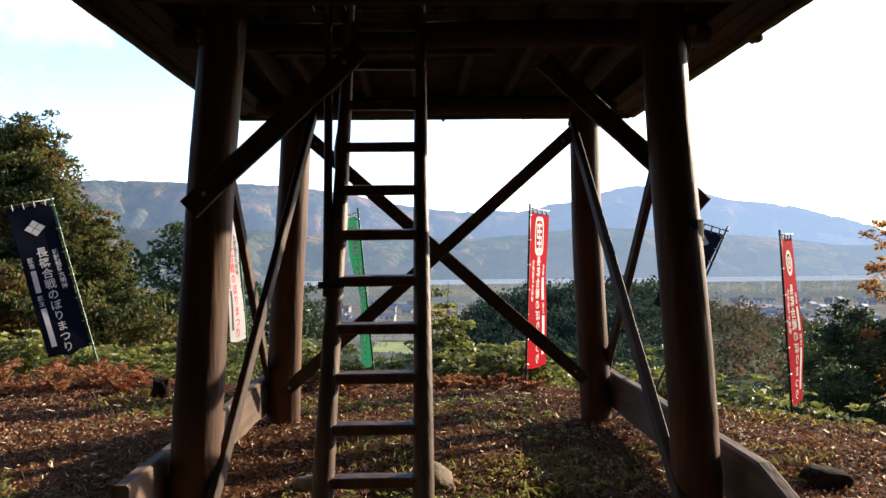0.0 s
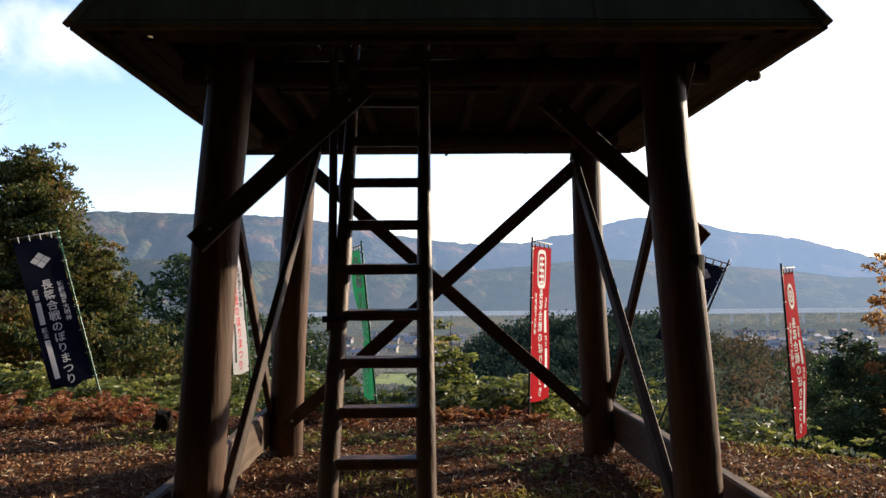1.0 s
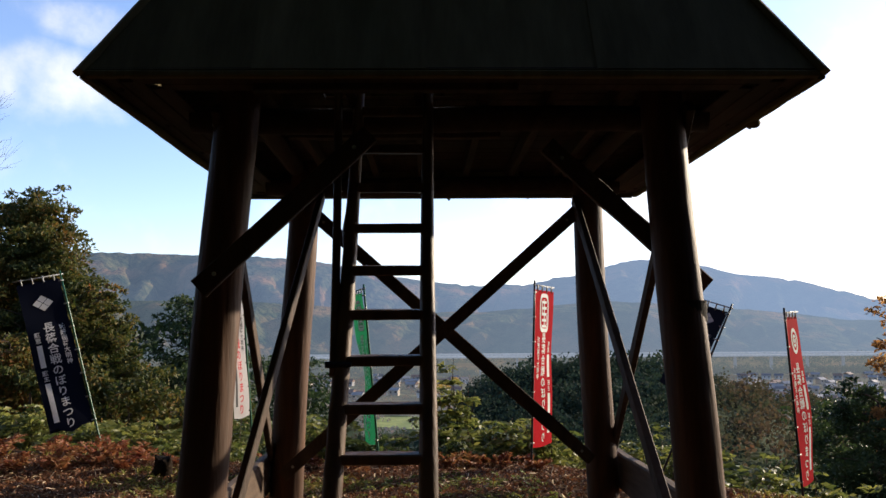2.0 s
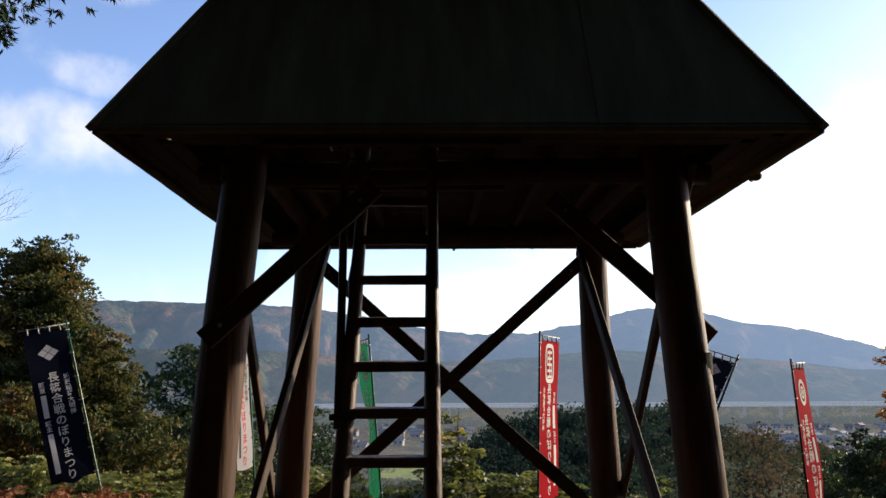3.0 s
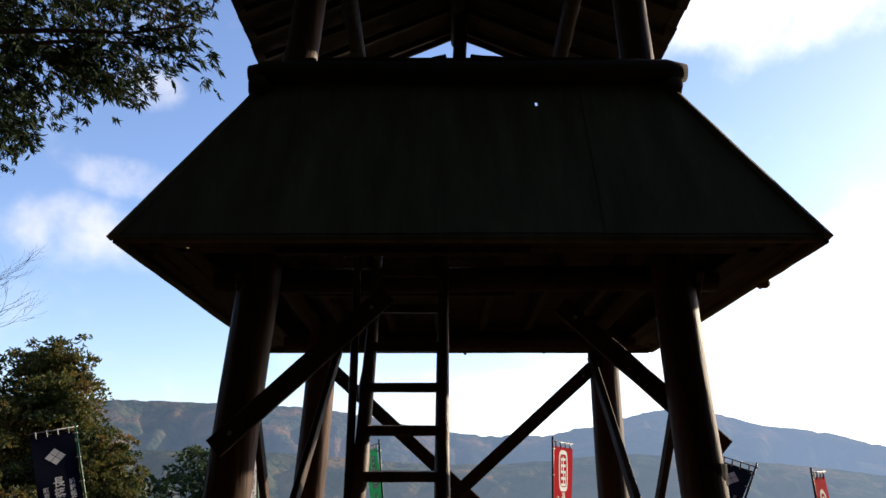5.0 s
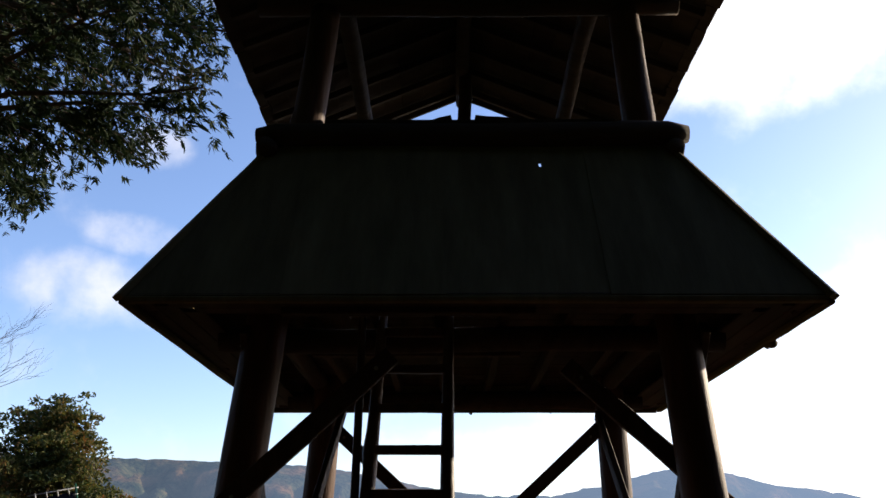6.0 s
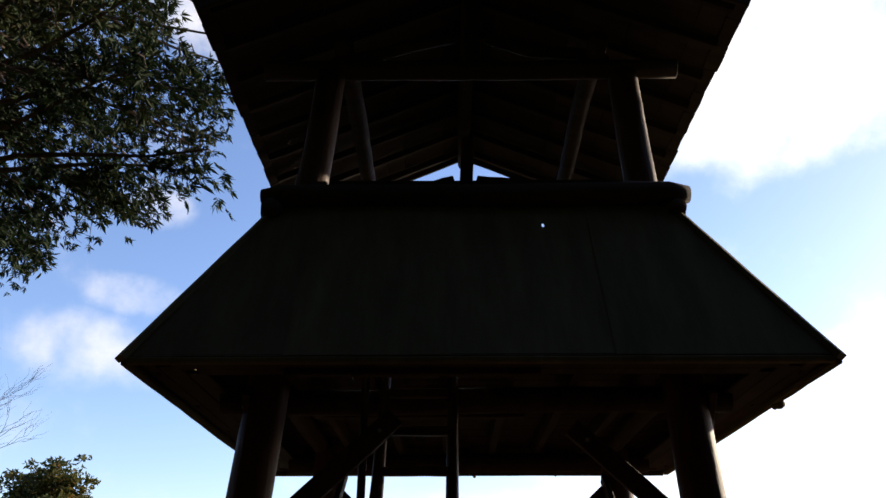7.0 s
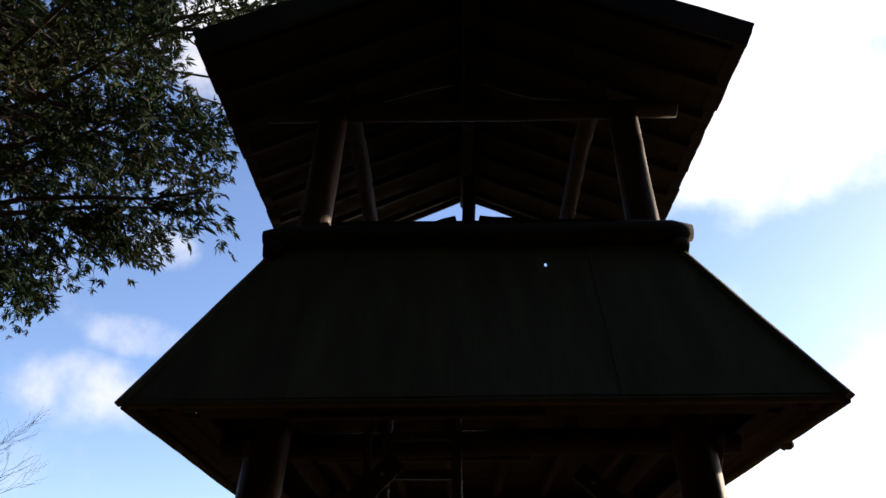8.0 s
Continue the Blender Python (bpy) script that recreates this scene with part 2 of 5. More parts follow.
M_BARK = mat("bark", (0.05, 0.035, 0.025), (0.14, 0.10, 0.075), scale=12, stretch=(1, 1, 0.15), rough=0.95, bump=0.7)
M_BANNER = {
    "navy": plain("navy_cloth", (0.006, 0.008, 0.018), rough=0.85),
    "red": plain("red_cloth", (0.70, 0.012, 0.022), rough=0.8),
    "green": plain("green_cloth", (0.012, 0.13, 0.055), rough=0.8),
    "white": plain("white_cloth", (0.72, 0.70, 0.68), rough=0.85),
}
for key in M_BANNER:                                    # thin cloth lets some light through
    nt = M_BANNER[key].node_tree
    pb, tl, ms = nt.nodes["Principled BSDF"], nt.nodes.new("ShaderNodeBsdfTranslucent"), nt.nodes.new("ShaderNodeMixShader")
    nt.links.new(pb.inputs["Base Color"].links[0].from_socket, tl.inputs["Color"])
    pb.inputs["Specular IOR Level"].default_value = 0.05
    ms.inputs["Fac"].default_value = 0.12 if key == "navy" else 0.55
    nt.links.new(pb.outputs[0], ms.inputs[1]), nt.links.new(tl.outputs[0], ms.inputs[2])
    nt.links.new(ms.outputs[0], nt.nodes["Material Output"].inputs["Surface"])
M_INK_WHITE = plain("white_print", (0.78, 0.76, 0.74), rough=0.85)
M_INK_RED = plain("red_print", (0.55, 0.03, 0.04), rough=0.85)
M_INK_BLACK = plain("black_print", (0.03, 0.03, 0.035), rough=0.85)
for m in (M_INK_WHITE, M_INK_RED):
    m.node_tree.nodes["Principled BSDF"].inputs["Roughness"].default_value = 0.9
M_POLE_GREEN = plain("green_pole", (0.03, 0.14, 0.08), rough=0.35)
M_POLE_BLACK = plain("black_pole", (0.03, 0.03, 0.035), rough=0.4)
M_POLE_WHITE = plain("white_pole", (0.55, 0.55, 0.52), rough=0.4)
M_PLASTIC = plain("black_plastic", (0.02, 0.022, 0.028), rough=0.35)
M_PLATE = mat("tarnished_plate", (0.020, 0.017, 0.014), (0.045, 0.036, 0.028), scale=25, rough=0.8, bump=0.15)


# ---- mesh helpers ----
def part(name, bm, material, parent=None, label="", smooth=False):
    """Links a bmesh as one mesh object, under a thing if one is given."""
    me = bpy.data.meshes.new(name)
    bm.normal_update()
    bm.to_mesh(me)
    bm.free()
    if smooth:
        me.polygons.foreach_set("use_smooth", [True] * len(me.polygons))
    if material:
        me.materials.append(material)
    ob = new(name, me)
    if parent:
        ob.parent = parent
    if label:
        tagged(ob, label)
    return ob


def thing(name, label, category, group="", kind="", at=(0, 0, 0)):
    ob = new(name)
    ob.empty_display_size = 0.2
    ob.location = at
    return tagged(ob, label, category, group, kind)


def frame_of(p0, p1, hint):
    """Axes of a bar from p0 to p1: along, across, and out towards hint."""
    d = (Vector(p1) - Vector(p0)).normalized()
    n = Vector(hint)
    n = (n - d * n.dot(d)).normalized()
    return d, n.cross(d), n


def add_plank(bm, p0, p1, wide, thick, hint, wear=0.004, cuts=6, bevel=0.006):
    """A sawn plank with slightly uneven, broken edges."""
    p0, p1 = Vector(p0), Vector(p1)
    d, s, n = frame_of(p0, p1, hint)
    rings = []
    ln = (p1 - p0).length
    for i in range(cuts + 1):
        c = p0 + d * (ln * i / cuts)
        w, t = wide / 2 + random.uniform(-wear, wear), thick / 2 + random.uniform(-wear, wear) * 0.5
        b = min(bevel, t * 0.6)
        prof = ((-w + b, -t), (w - b, -t), (w, -t + b), (w, t - b), (w - b, t), (-w + b, t), (-w, t - b), (-w, -t + b))
        rings.append([bm.verts.new(c + s * u + n * v) for u, v in prof])
    for a, b in zip(rings, rings[1:]):
        for j in range(8):
            bm.faces.new((a[j], a[(j + 1) % 8], b[(j + 1) % 8], b[j]))
    bm.faces.new(rings[0][::-1]), bm.faces.new(rings[-1])


def add_log(bm, p0, p1, r0, r1, sides=16, rings=14, wobble=0.02, knots=3, round_end=0.0, seed=0, bow=(0, 0, 0)):
    """A peeled log: tapered, not quite straight, with swellings at the knots."""
    rnd = random.Random(seed)
    p0, p1 = Vector(p0), Vector(p1)
    d = (p1 - p0).normalized()
    hint = Vector((1, 0, 0)) if abs(d.x) < 0.8 else Vector((0, 0, 1))
    d, s, n = frame_of(p0, p1, hint)
    ln = (p1 - p0).length
    bumps = [(rnd.uniform(0.08, 0.95), rnd.uniform(0, math.tau), rnd.uniform(0.006, 0.016)) for _ in range(knots)]
    ph = [rnd.uniform(0, 6.28) for _ in range(4)]
    rows = []
    for i in range(rings + 1):
        t = i / rings
        c = p0 + d * (ln * t) + s * (wobble * math.sin(3.1 * t + ph[0]) * t * (1 - t) * 3) + n * (wobble * math.sin(4.3 * t + ph[1]) * t * (1 - t) * 3)
        c += Vector(bow) * math.sin(math.pi * t)
        r = r0 + (r1 - r0) * t
        if round_end and (i == 0 or i == rings):
            r *= 1 - round_end
        row = []
        for j in range(sides):
            a = math.tau * j / sides
            rr = r * (1 + 0.02 * math.sin(2 * a + ph[2] + t * 2) + 0.012 * math.sin(5 * a + ph[3] + 7 * t))
            for kt, ka, kh in bumps:
                da = math.atan2(math.sin(a - ka), math.cos(a - ka))
                rr += kh * math.exp(-((t - kt) * ln / 0.06) ** 2 - (da / 0.5) ** 2)
            row.append(bm.verts.new(c + s * (math.cos(a) * rr) + n * (math.sin(a) * rr)))
        rows.append(row)
    for a, b in zip(rows, rows[1:]):
        for j in range(sides):
            bm.faces.new((a[j], a[(j + 1) % sides], b[(j + 1) % sides], b[j]))
    bm.faces.new(rows[0][::-1]), bm.faces.new(rows[-1])


def plank(name, p0, p1, wide, thick, hint, material, parent, label="", **kw):
    bm = bmesh.new()
    add_plank(bm, p0, p1, wide, thick, hint, **kw)
    return part(name, bm, material, parent, label)


def log(name, p0, p1, r0, r1, material, parent, label="", **kw):
    bm = bmesh.new()
    add_log(bm, p0, p1, r0, r1, **kw)
    return part(name, bm, material, parent, label, smooth=True)


def leaves(name, centres, sizes, material, parent=None, slim=0.5, droop=0.0, aim=None, fold=0.15, seed=0, label=""):
    """Many small folded leaves as one mesh. aim: directions along which the leaves point."""
    rng = np.random.default_rng(seed)
    c = np.asarray(centres, float)
    n = len(c)
    s = np.broadcast_to(np.asarray(sizes, float), (n,))[:, None]
    a = rng.normal(size=(n, 3)) if aim is None else np.asarray(aim, float) + rng.normal(size=(n, 3)) * 0.35
    a[:, 2] -= droop
    a /= np.linalg.norm(a, axis=1, keepdims=True) + 1e-9
    q = rng.normal(size=(n, 3))
    b = np.cross(a, q)
    b /= np.linalg.norm(b, axis=1, keepdims=True) + 1e-9
    up = np.cross(a, b)
    v = np.empty((n, 4, 3))
    v[:, 0] = c - a * s * 0.5
    v[:, 1] = c + b * s * slim * 0.5 + up * s * fold
    v[:, 2] = c + a * s * 0.5
    v[:, 3] = c - b * s * slim * 0.5 + up * s * fold
    idx = np.arange(n)[:, None] * 4
    tri = np.concatenate([idx + np.array([0, 1, 2]), idx + np.array([0, 2, 3])], axis=1).reshape(-1, 3)
    me = bpy.data.meshes.new(name)
    me.vertices.add(n * 4)
    me.vertices.foreach_set("co", v.ravel())
    me.loops.add(len(tri) * 3)
    me.loops.foreach_set("vertex_index", tri.ravel().astype(np.int32))
    me.polygons.add(len(tri))
    me.polygons.foreach_set("loop_start", np.arange(0, len(tri) * 3, 3, dtype=np.int32))
    me.update(calc_edges=True)
    me.materials.append(material)
    ob = new(name, me)
    if parent:
        ob.parent = parent
    if label:
        tagged(ob, label)
    return ob


# ---- ground, valley and hills ----
def crest(x):
    if x > 1.0:
        return 9.2 - 0.95 * (x - 1.0)
    return 9.2 + 0.35 * max(0.0, -x - 2.0)


def height(x, y):
    s = y - crest(x)
    r = math.hypot(x, y)
    z = 0.03 * noise.noise((x * 0.9, y * 0.9, 0)) + 0.02 * noise.noise((x * 2.7, y * 2.7, 3))
    z *= min(1.0, 60 / (r + 1))
    if s > 0:
        grade = 0.40 - 0.22 * max(0.0, min(1.0, (-3 - x - max(0.0, y - 18) * 0.4) / 5))
        drop = 62 * (1 - math.exp(-grade * s * s / (s + 1.6) / 62))
        z -= drop
        z += min(2.0, drop * 0.05) * noise.noise((x * 0.02, y * 0.02, 7)) * math.exp(-r / 300)
    # wooded spur in front of the valley
    if y > 40:
        z += 31 * math.exp(-((x - 42) / 60) ** 2 - ((y - 190) / 75) ** 2)
        z += 26 * math.exp(-((x - 130) / 75) ** 2 - ((y - 260) / 90) ** 2)
    return z


def build_ground():
    def steps(far, n, core):
        k = np.linspace(-1, 1, n)
        return np.sign(k) * (core * np.abs(k) + (far - core) * np.abs(k) ** 5)
    xs, ys = steps(5200, 250, 26), steps(5200, 260, 30) + 6
    bm = bmesh.new()
    rows = [[bm.verts.new((x, y, height(x, y))) for x in xs] for y in ys]
    for a, b in zip(rows, rows[1:]):
        for i in range(len(a) - 1):
            bm.faces.new((a[i], a[i + 1], b[i + 1], b[i]))
    g = part("ground", bm, M_GROUND, smooth=True)
    return tagged(g, "hilltop ground of brown earth, leaf litter and moss", "ground", kind="structure")


build_ground()


def ridge_height(az):
    """Height of the far skyline, metres above the hilltop, by degrees right of ahead: a broad left shoulder, a saddle, a summit, a falling end."""
    h = 185 + 67 * (1 - math.tanh((az + 3.6) / 5.0)) + 106 * math.exp(-((az - 15.6) / 5.6) ** 2)
    h -= 6.5 * max(0.0, az - 24.0) ** 1.5
    h = max(h, 70.0) + 120 * math.exp(-((abs(az) - 80) / 22) ** 2)
    h += 9 * noise.noise((az * 0.50, 2, 5)) + 7 * noise.noise((az * 1.7, 8, 1)) + 3 * noise.noise((az * 5.0, 4, 1))
    return h


def build_mountain(name, r0, r1, scale, shift, rough, material, label):
    bm = bmesh.new()
    rows = []
    for j in range(70):
        v = j / 69
        r = r0 + (r1 - r0) * v
        row = []
        for i in range(-250, 251):
            az = i * 0.36
            a = radians(az)
            base = ridge_height(az * 1.0 + shift) * scale
            fade = math.sin(math.pi * min(1, v * 1.02))
            bend = az + 1.6 * noise.noise((az * 0.15, v * 2.2, shift + 3))
            crease = 1 - 2 * abs(noise.noise((bend * 0.24 + 0.5 * v, v * 0.8, shift)))          # spurs and gullies running down the slope
            rill = 1 - 2 * abs(noise.noise((bend * 0.75 - 0.7 * v, v * 1.6, shift + 9)))
            spur = rough * fade * (0.75 * crease - 0.3 + 0.34 * rill + 0.35 * noise.noise((az * 0.6, v * 3, shift)) + 0.14 * noise.noise((az * 2.6, v * 9, shift)))
            z = -62 + (base + 62) * (v ** 1.1) + spur
            z = min(z, base - 290 * scale * (1 - v) ** 1.25)                                  # no spur overtops the ridge
            if v > 0.985:
                z = base
            row.append(bm.verts.new((math.sin(a) * r, math.cos(a) * r, z)))
        rows.append(row)
    for a, b in zip(rows, rows[1:]):
        for i in range(len(a) - 1):
            bm.faces.new((a[i], a[i + 1], b[i + 1], b[i]))
    ob = part(name, bm, material, smooth=True)
    return tagged(ob, label, "mountain", kind="structure")


# last three values: emitted haze colour, its share far left and far right
M_FAR = haze_glow_mat("far_forest", (0.011, 0.026, 0.018), (0.095, 0.092, 0.050), (0.27, 0.135, 0.065), 0.022, (0.35, 0.48, 0.72), 0.16, 0.50)
M_FORE = haze_glow_mat("foothill_forest", (0.011, 0.027, 0.016), (0.09, 0.088, 0.042), (0.29, 0.14, 0.06), 0.028, (0.36, 0.47, 0.64), 0.09, 0.42)
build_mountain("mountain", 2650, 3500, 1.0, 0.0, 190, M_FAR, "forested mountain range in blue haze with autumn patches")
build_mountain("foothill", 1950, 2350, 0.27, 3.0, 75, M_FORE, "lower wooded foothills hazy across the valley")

# ---- lookout tower ----
CY = 5.95                                      # centre line of the tower


def spread(z):
    return 1.428 - 0.058 * z


tower = thing("lookout_tower", "weathered timber lookout tower on four log posts with flared board skirt", "tower", at=(0, CY, 0))
tower_inverse = Matrix.Translation((0, -CY, 0))


def under_tower(ob):
    ob.matrix_parent_inverse = tower_inverse
    return ob


def tp(ob):
    return under_tower(ob)


# each post: side, depth, shift of its foot and of its head under the floor, girth there, and where the upper length starts and ends
POSTS = ((-1, -1, -0.035, -0.020, 0.134, 0.128, -1.250, -1.060), (1, -1, -0.045, 0.020, 0.141, 0.129, 1.265, 1.150),
         (-1, 1, 0.0, 0.0, 0.150, 0.129, -1.220, -1.060), (1, 1, 0.0, 0.060, 0.147, 0.129, 1.220, 1.060))
for k, (sx, sy, foot, head, r0, r1, low_x, top_x) in enumerate(POSTS):
    z0, z1, z2 = -0.25, 3.02, 5.34
    post = tp(log("post", (sx * spread(z0) + foot, CY + sy * spread(z0), z0), (sx * spread(z1) + head, CY + sy * spread(z1), z1), r0, r1, M_LOG, tower,
                  "thick peeled log post with knots", sides=22, rings=40, wobble=0.020, knots=8, seed=31 + k))
    tp(log("upper_post", (low_x, CY + sy * spread(z1), z1 - 0.08), (top_x, CY + sy * spread(z2), z2), 0.118, 0.108, M_LOG, tower,
           "peeled log post carrying the roof", sides=18, rings=22, wobble=0.018, knots=5, seed=41 + k))
    if (sx, sy) == (1, -1):                      # strapped-on metal plate and its cable tie
        bm = bmesh.new()
        a = spread(1.62)
        ax = a - 0.008
        rows = []
        for i in range(9):
            t = radians(-105 + i * 12)
            rows.append([bm.verts.new((ax + math.cos(t) * 0.146, CY - a + math.sin(t) * 0.146, z)) for z in (1.58, 1.70)])
        for p, q in zip(rows, rows[1:]):
            bm.faces.new((p[0], q[0], q[1], p[1]))
        bmesh.ops.solidify(bm, geom=bm.faces[:], thickness=-0.006)
        (part("plate", bm, M_PLATE, post, "dark sheet plate strapped round the post"))

# knee braces and cross braces
BRACES = (
    ((-1.415, 4.40, 1.775), (-0.475, 4.42, 2.65), (0, -1, 0)), ((1.53, 4.76, 1.79), (0.58, 4.76, 2.66), (0, -1, 0)),
    ((-1.18, 7.20, 2.60), (1.30, 7.20, 0.385), (0, -1, 0)), ((1.20, 7.13, 2.60), (-1.42, 7.13, 0.285), (0, -1, 0)),
    ((-1.105, 7.17, 2.76), (-1.30, 4.36, 0.16), (-1, 0, 0)), ((-1.38, 4.55, 2.84), (-1.56, 7.40, 0.36), (-1, 0, 0)),
    ((1.20, 7.20, 2.72), (1.275, 4.42, 0.10), (-1, 0, 0)), ((1.40, 4.55, 2.85), (1.55, 7.42, 0.47), (-1, 0, 0)))
for p0, p1, n in BRACES:
    brace = tp(plank("brace", p0, p1, 0.115 if n[1] else 0.10, 0.05, n, M_PLANK, tower, "dark sawn diagonal brace plank"))
    for c in (p0, p1):
        d, s, nn = frame_of(p0, p1, n)
        q = Vector(c) + (d if c is p0 else -d) * 0.12
        bm = bmesh.new()
        bmesh.ops.create_cone(bm, segments=6, radius1=0.014, radius2=0.012, depth=0.012, cap_ends=True,
                              matrix=Matrix.Translation(q + nn * 0.03) @ nn.to_track_quat("Z", "Y").to_matrix().to_4x4())
        part("bolt", bm, M_METAL, brace)
# low side boards, on the outside of the posts
for sx, y0 in ((-1, 3.94), (1, 3.78)):
    bm = bmesh.new()
    add_plank(bm, (sx * 1.62, y0, 0.255), (sx * 1.62, 7.62, 0.255), 0.33, 0.085, (sx, 0, 0), wear=0.006, cuts=10, bevel=0.014)
    if sx > 0:
        for v in bm.verts:
            if v.co.y < y0 + 0.02 and v.co.z > 0.3:
                v.co.z -= 0.10
    tp(part("side_board", bm, M_BOARD, tower, "wide greyed board spiked across the post feet"))

# floor: beams, joists and deck boards, with a hatch over the ladder
Z_FLOOR = 3.06
for y in (CY - 1.04, CY + 1.32):
    tp(log("floor_beam", (-1.62, y, Z_FLOOR - 0.20), (1.62, y, Z_FLOOR - 0.20), 0.085, 0.08, M_DECK, tower, seed=int(y * 10), knots=2))
for x in (-1.32, 1.32):
    tp(log("floor_beam", (x, CY - 1.7, Z_FLOOR - 0.05), (x, CY + 1.7, Z_FLOOR - 0.05), 0.075, 0.075, M_DECK, tower, seed=int(x * 10), knots=2))
for i in range(6):
    x = -1.02 + i * 0.41 if i else -1.06
    tp(plank("joist", (x, CY - 1.5, Z_FLOOR - 0.06), (x, CY + 1.5, Z_FLOOR - 0.06), 0.06, 0.11, (0, 0, 1), M_DECK, tower))
tp(plank("joist", (-1.1, 4.27, Z_FLOOR - 0.16), (0.35, 4.27, Z_FLOOR - 0.16), 0.07, 0.10, (0, 0, 1), M_DECK, tower, "hatch trimmer joist"))
tp(plank("joist", (-1.1, 5.36, Z_FLOOR - 0.16), (0.35, 5.36, Z_FLOOR - 0.16), 0.07, 0.10, (0, 0, 1), M_DECK, tower, "hatch trimmer joist"))
y = CY - 1.80
while y < CY + 1.66:
    w = 0.145
    yc = y + w / 2
    if 4.45 < yc < 5.15:
        tp(plank("deck_board", (-1.79, yc, Z_FLOOR + 0.02), (-0.82, yc, Z_FLOOR + 0.02), w - 0.004, 0.03, (0, 0, 1), M_DECK, tower, cuts=3))
        tp(plank("deck_board", (0.02, yc, Z_FLOOR + 0.02), (1.79, yc, Z_FLOOR + 0.02), w - 0.004, 0.03, (0, 0, 1), M_DECK, tower, cuts=3))
    else:
        tp(plank("deck_board", (-1.79, yc, Z_FLOOR + 0.02), (1.79, yc, Z_FLOOR + 0.02), w - 0.004, 0.03, (0, 0, 1), M_DECK, tower, cuts=4))
    y += w

# flared skirt: four sloping faces of boards, hip battens, eave boards, soffit
Z_EAVE, Z_TOP, H_EAVE, H_TOP = 2.885, 4.11, 1.928, 1.325


def skirt_point(side, u, v, off=0.0):
    """u: metres along the face, v: 0 at the eave to 1 at the top, off: metres outwards."""
    h = H_EAVE + (H_TOP - H_EAVE) * v
    z = Z_EAVE + (Z_TOP - Z_EAVE) * v
    nrm = Vector((0, -(Z_TOP - Z_EAVE), (H_EAVE - H_TOP) * -1)).normalized()
    nrm.z *= -1
    p = Vector((u, -h, z)) + nrm * off
    a = side * math.pi / 2
    return Vector((p.x * math.cos(a) - p.y * math.sin(a), CY + p.x * math.sin(a) + p.y * math.cos(a), p.z))


def skirt_board(bm, side, u0, u1, thick=0.018, cut=None):
    """One board of a face, trimmed at the hips; cut leaves a small hole (v0, v1, u0, u1)."""
    def clip(u, v):
        h = H_EAVE + (H_TOP - H_EAVE) * v
        return max(-h, min(h, u))
    vs = [0.0, 0.25, 0.5, 0.75, 1.0]
    spans = [(u0, u1)]
    if cut:
        vs = sorted(set(vs + [cut[0], cut[1]]))
        spans = [(u0, cut[2]), (cut[2], cut[3]), (cut[3], u1)]
    for sa, sb in spans:
        for va, vb in zip(vs, vs[1:]):
            if cut and (sa, sb) == (cut[2], cut[3]) and (va, vb) == (cut[0], cut[1]):
                continue
            q = [(clip(sa, va), va), (clip(sb, va), va), (clip(sb, vb), vb), (clip(sa, vb), vb)]
            if abs(q[0][0] - q[1][0]) < 1e-4 and abs(q[2][0] - q[3][0]) < 1e-4:
                continue
            top = [bm.verts.new(skirt_point(side, u, v, thick)) for u, v in q]
            low = [bm.verts.new(skirt_point(side, u, v, 0)) for u, v in q]
            bm.faces.new(top), bm.faces.new(low[::-1])
            for i in range(4):
                bm.faces.new((low[i], low[(i + 1) % 4], top[(i + 1) % 4], top[i]))
    bmesh.ops.remove_doubles(bm, verts=bm.verts[:], dist=1e-5)


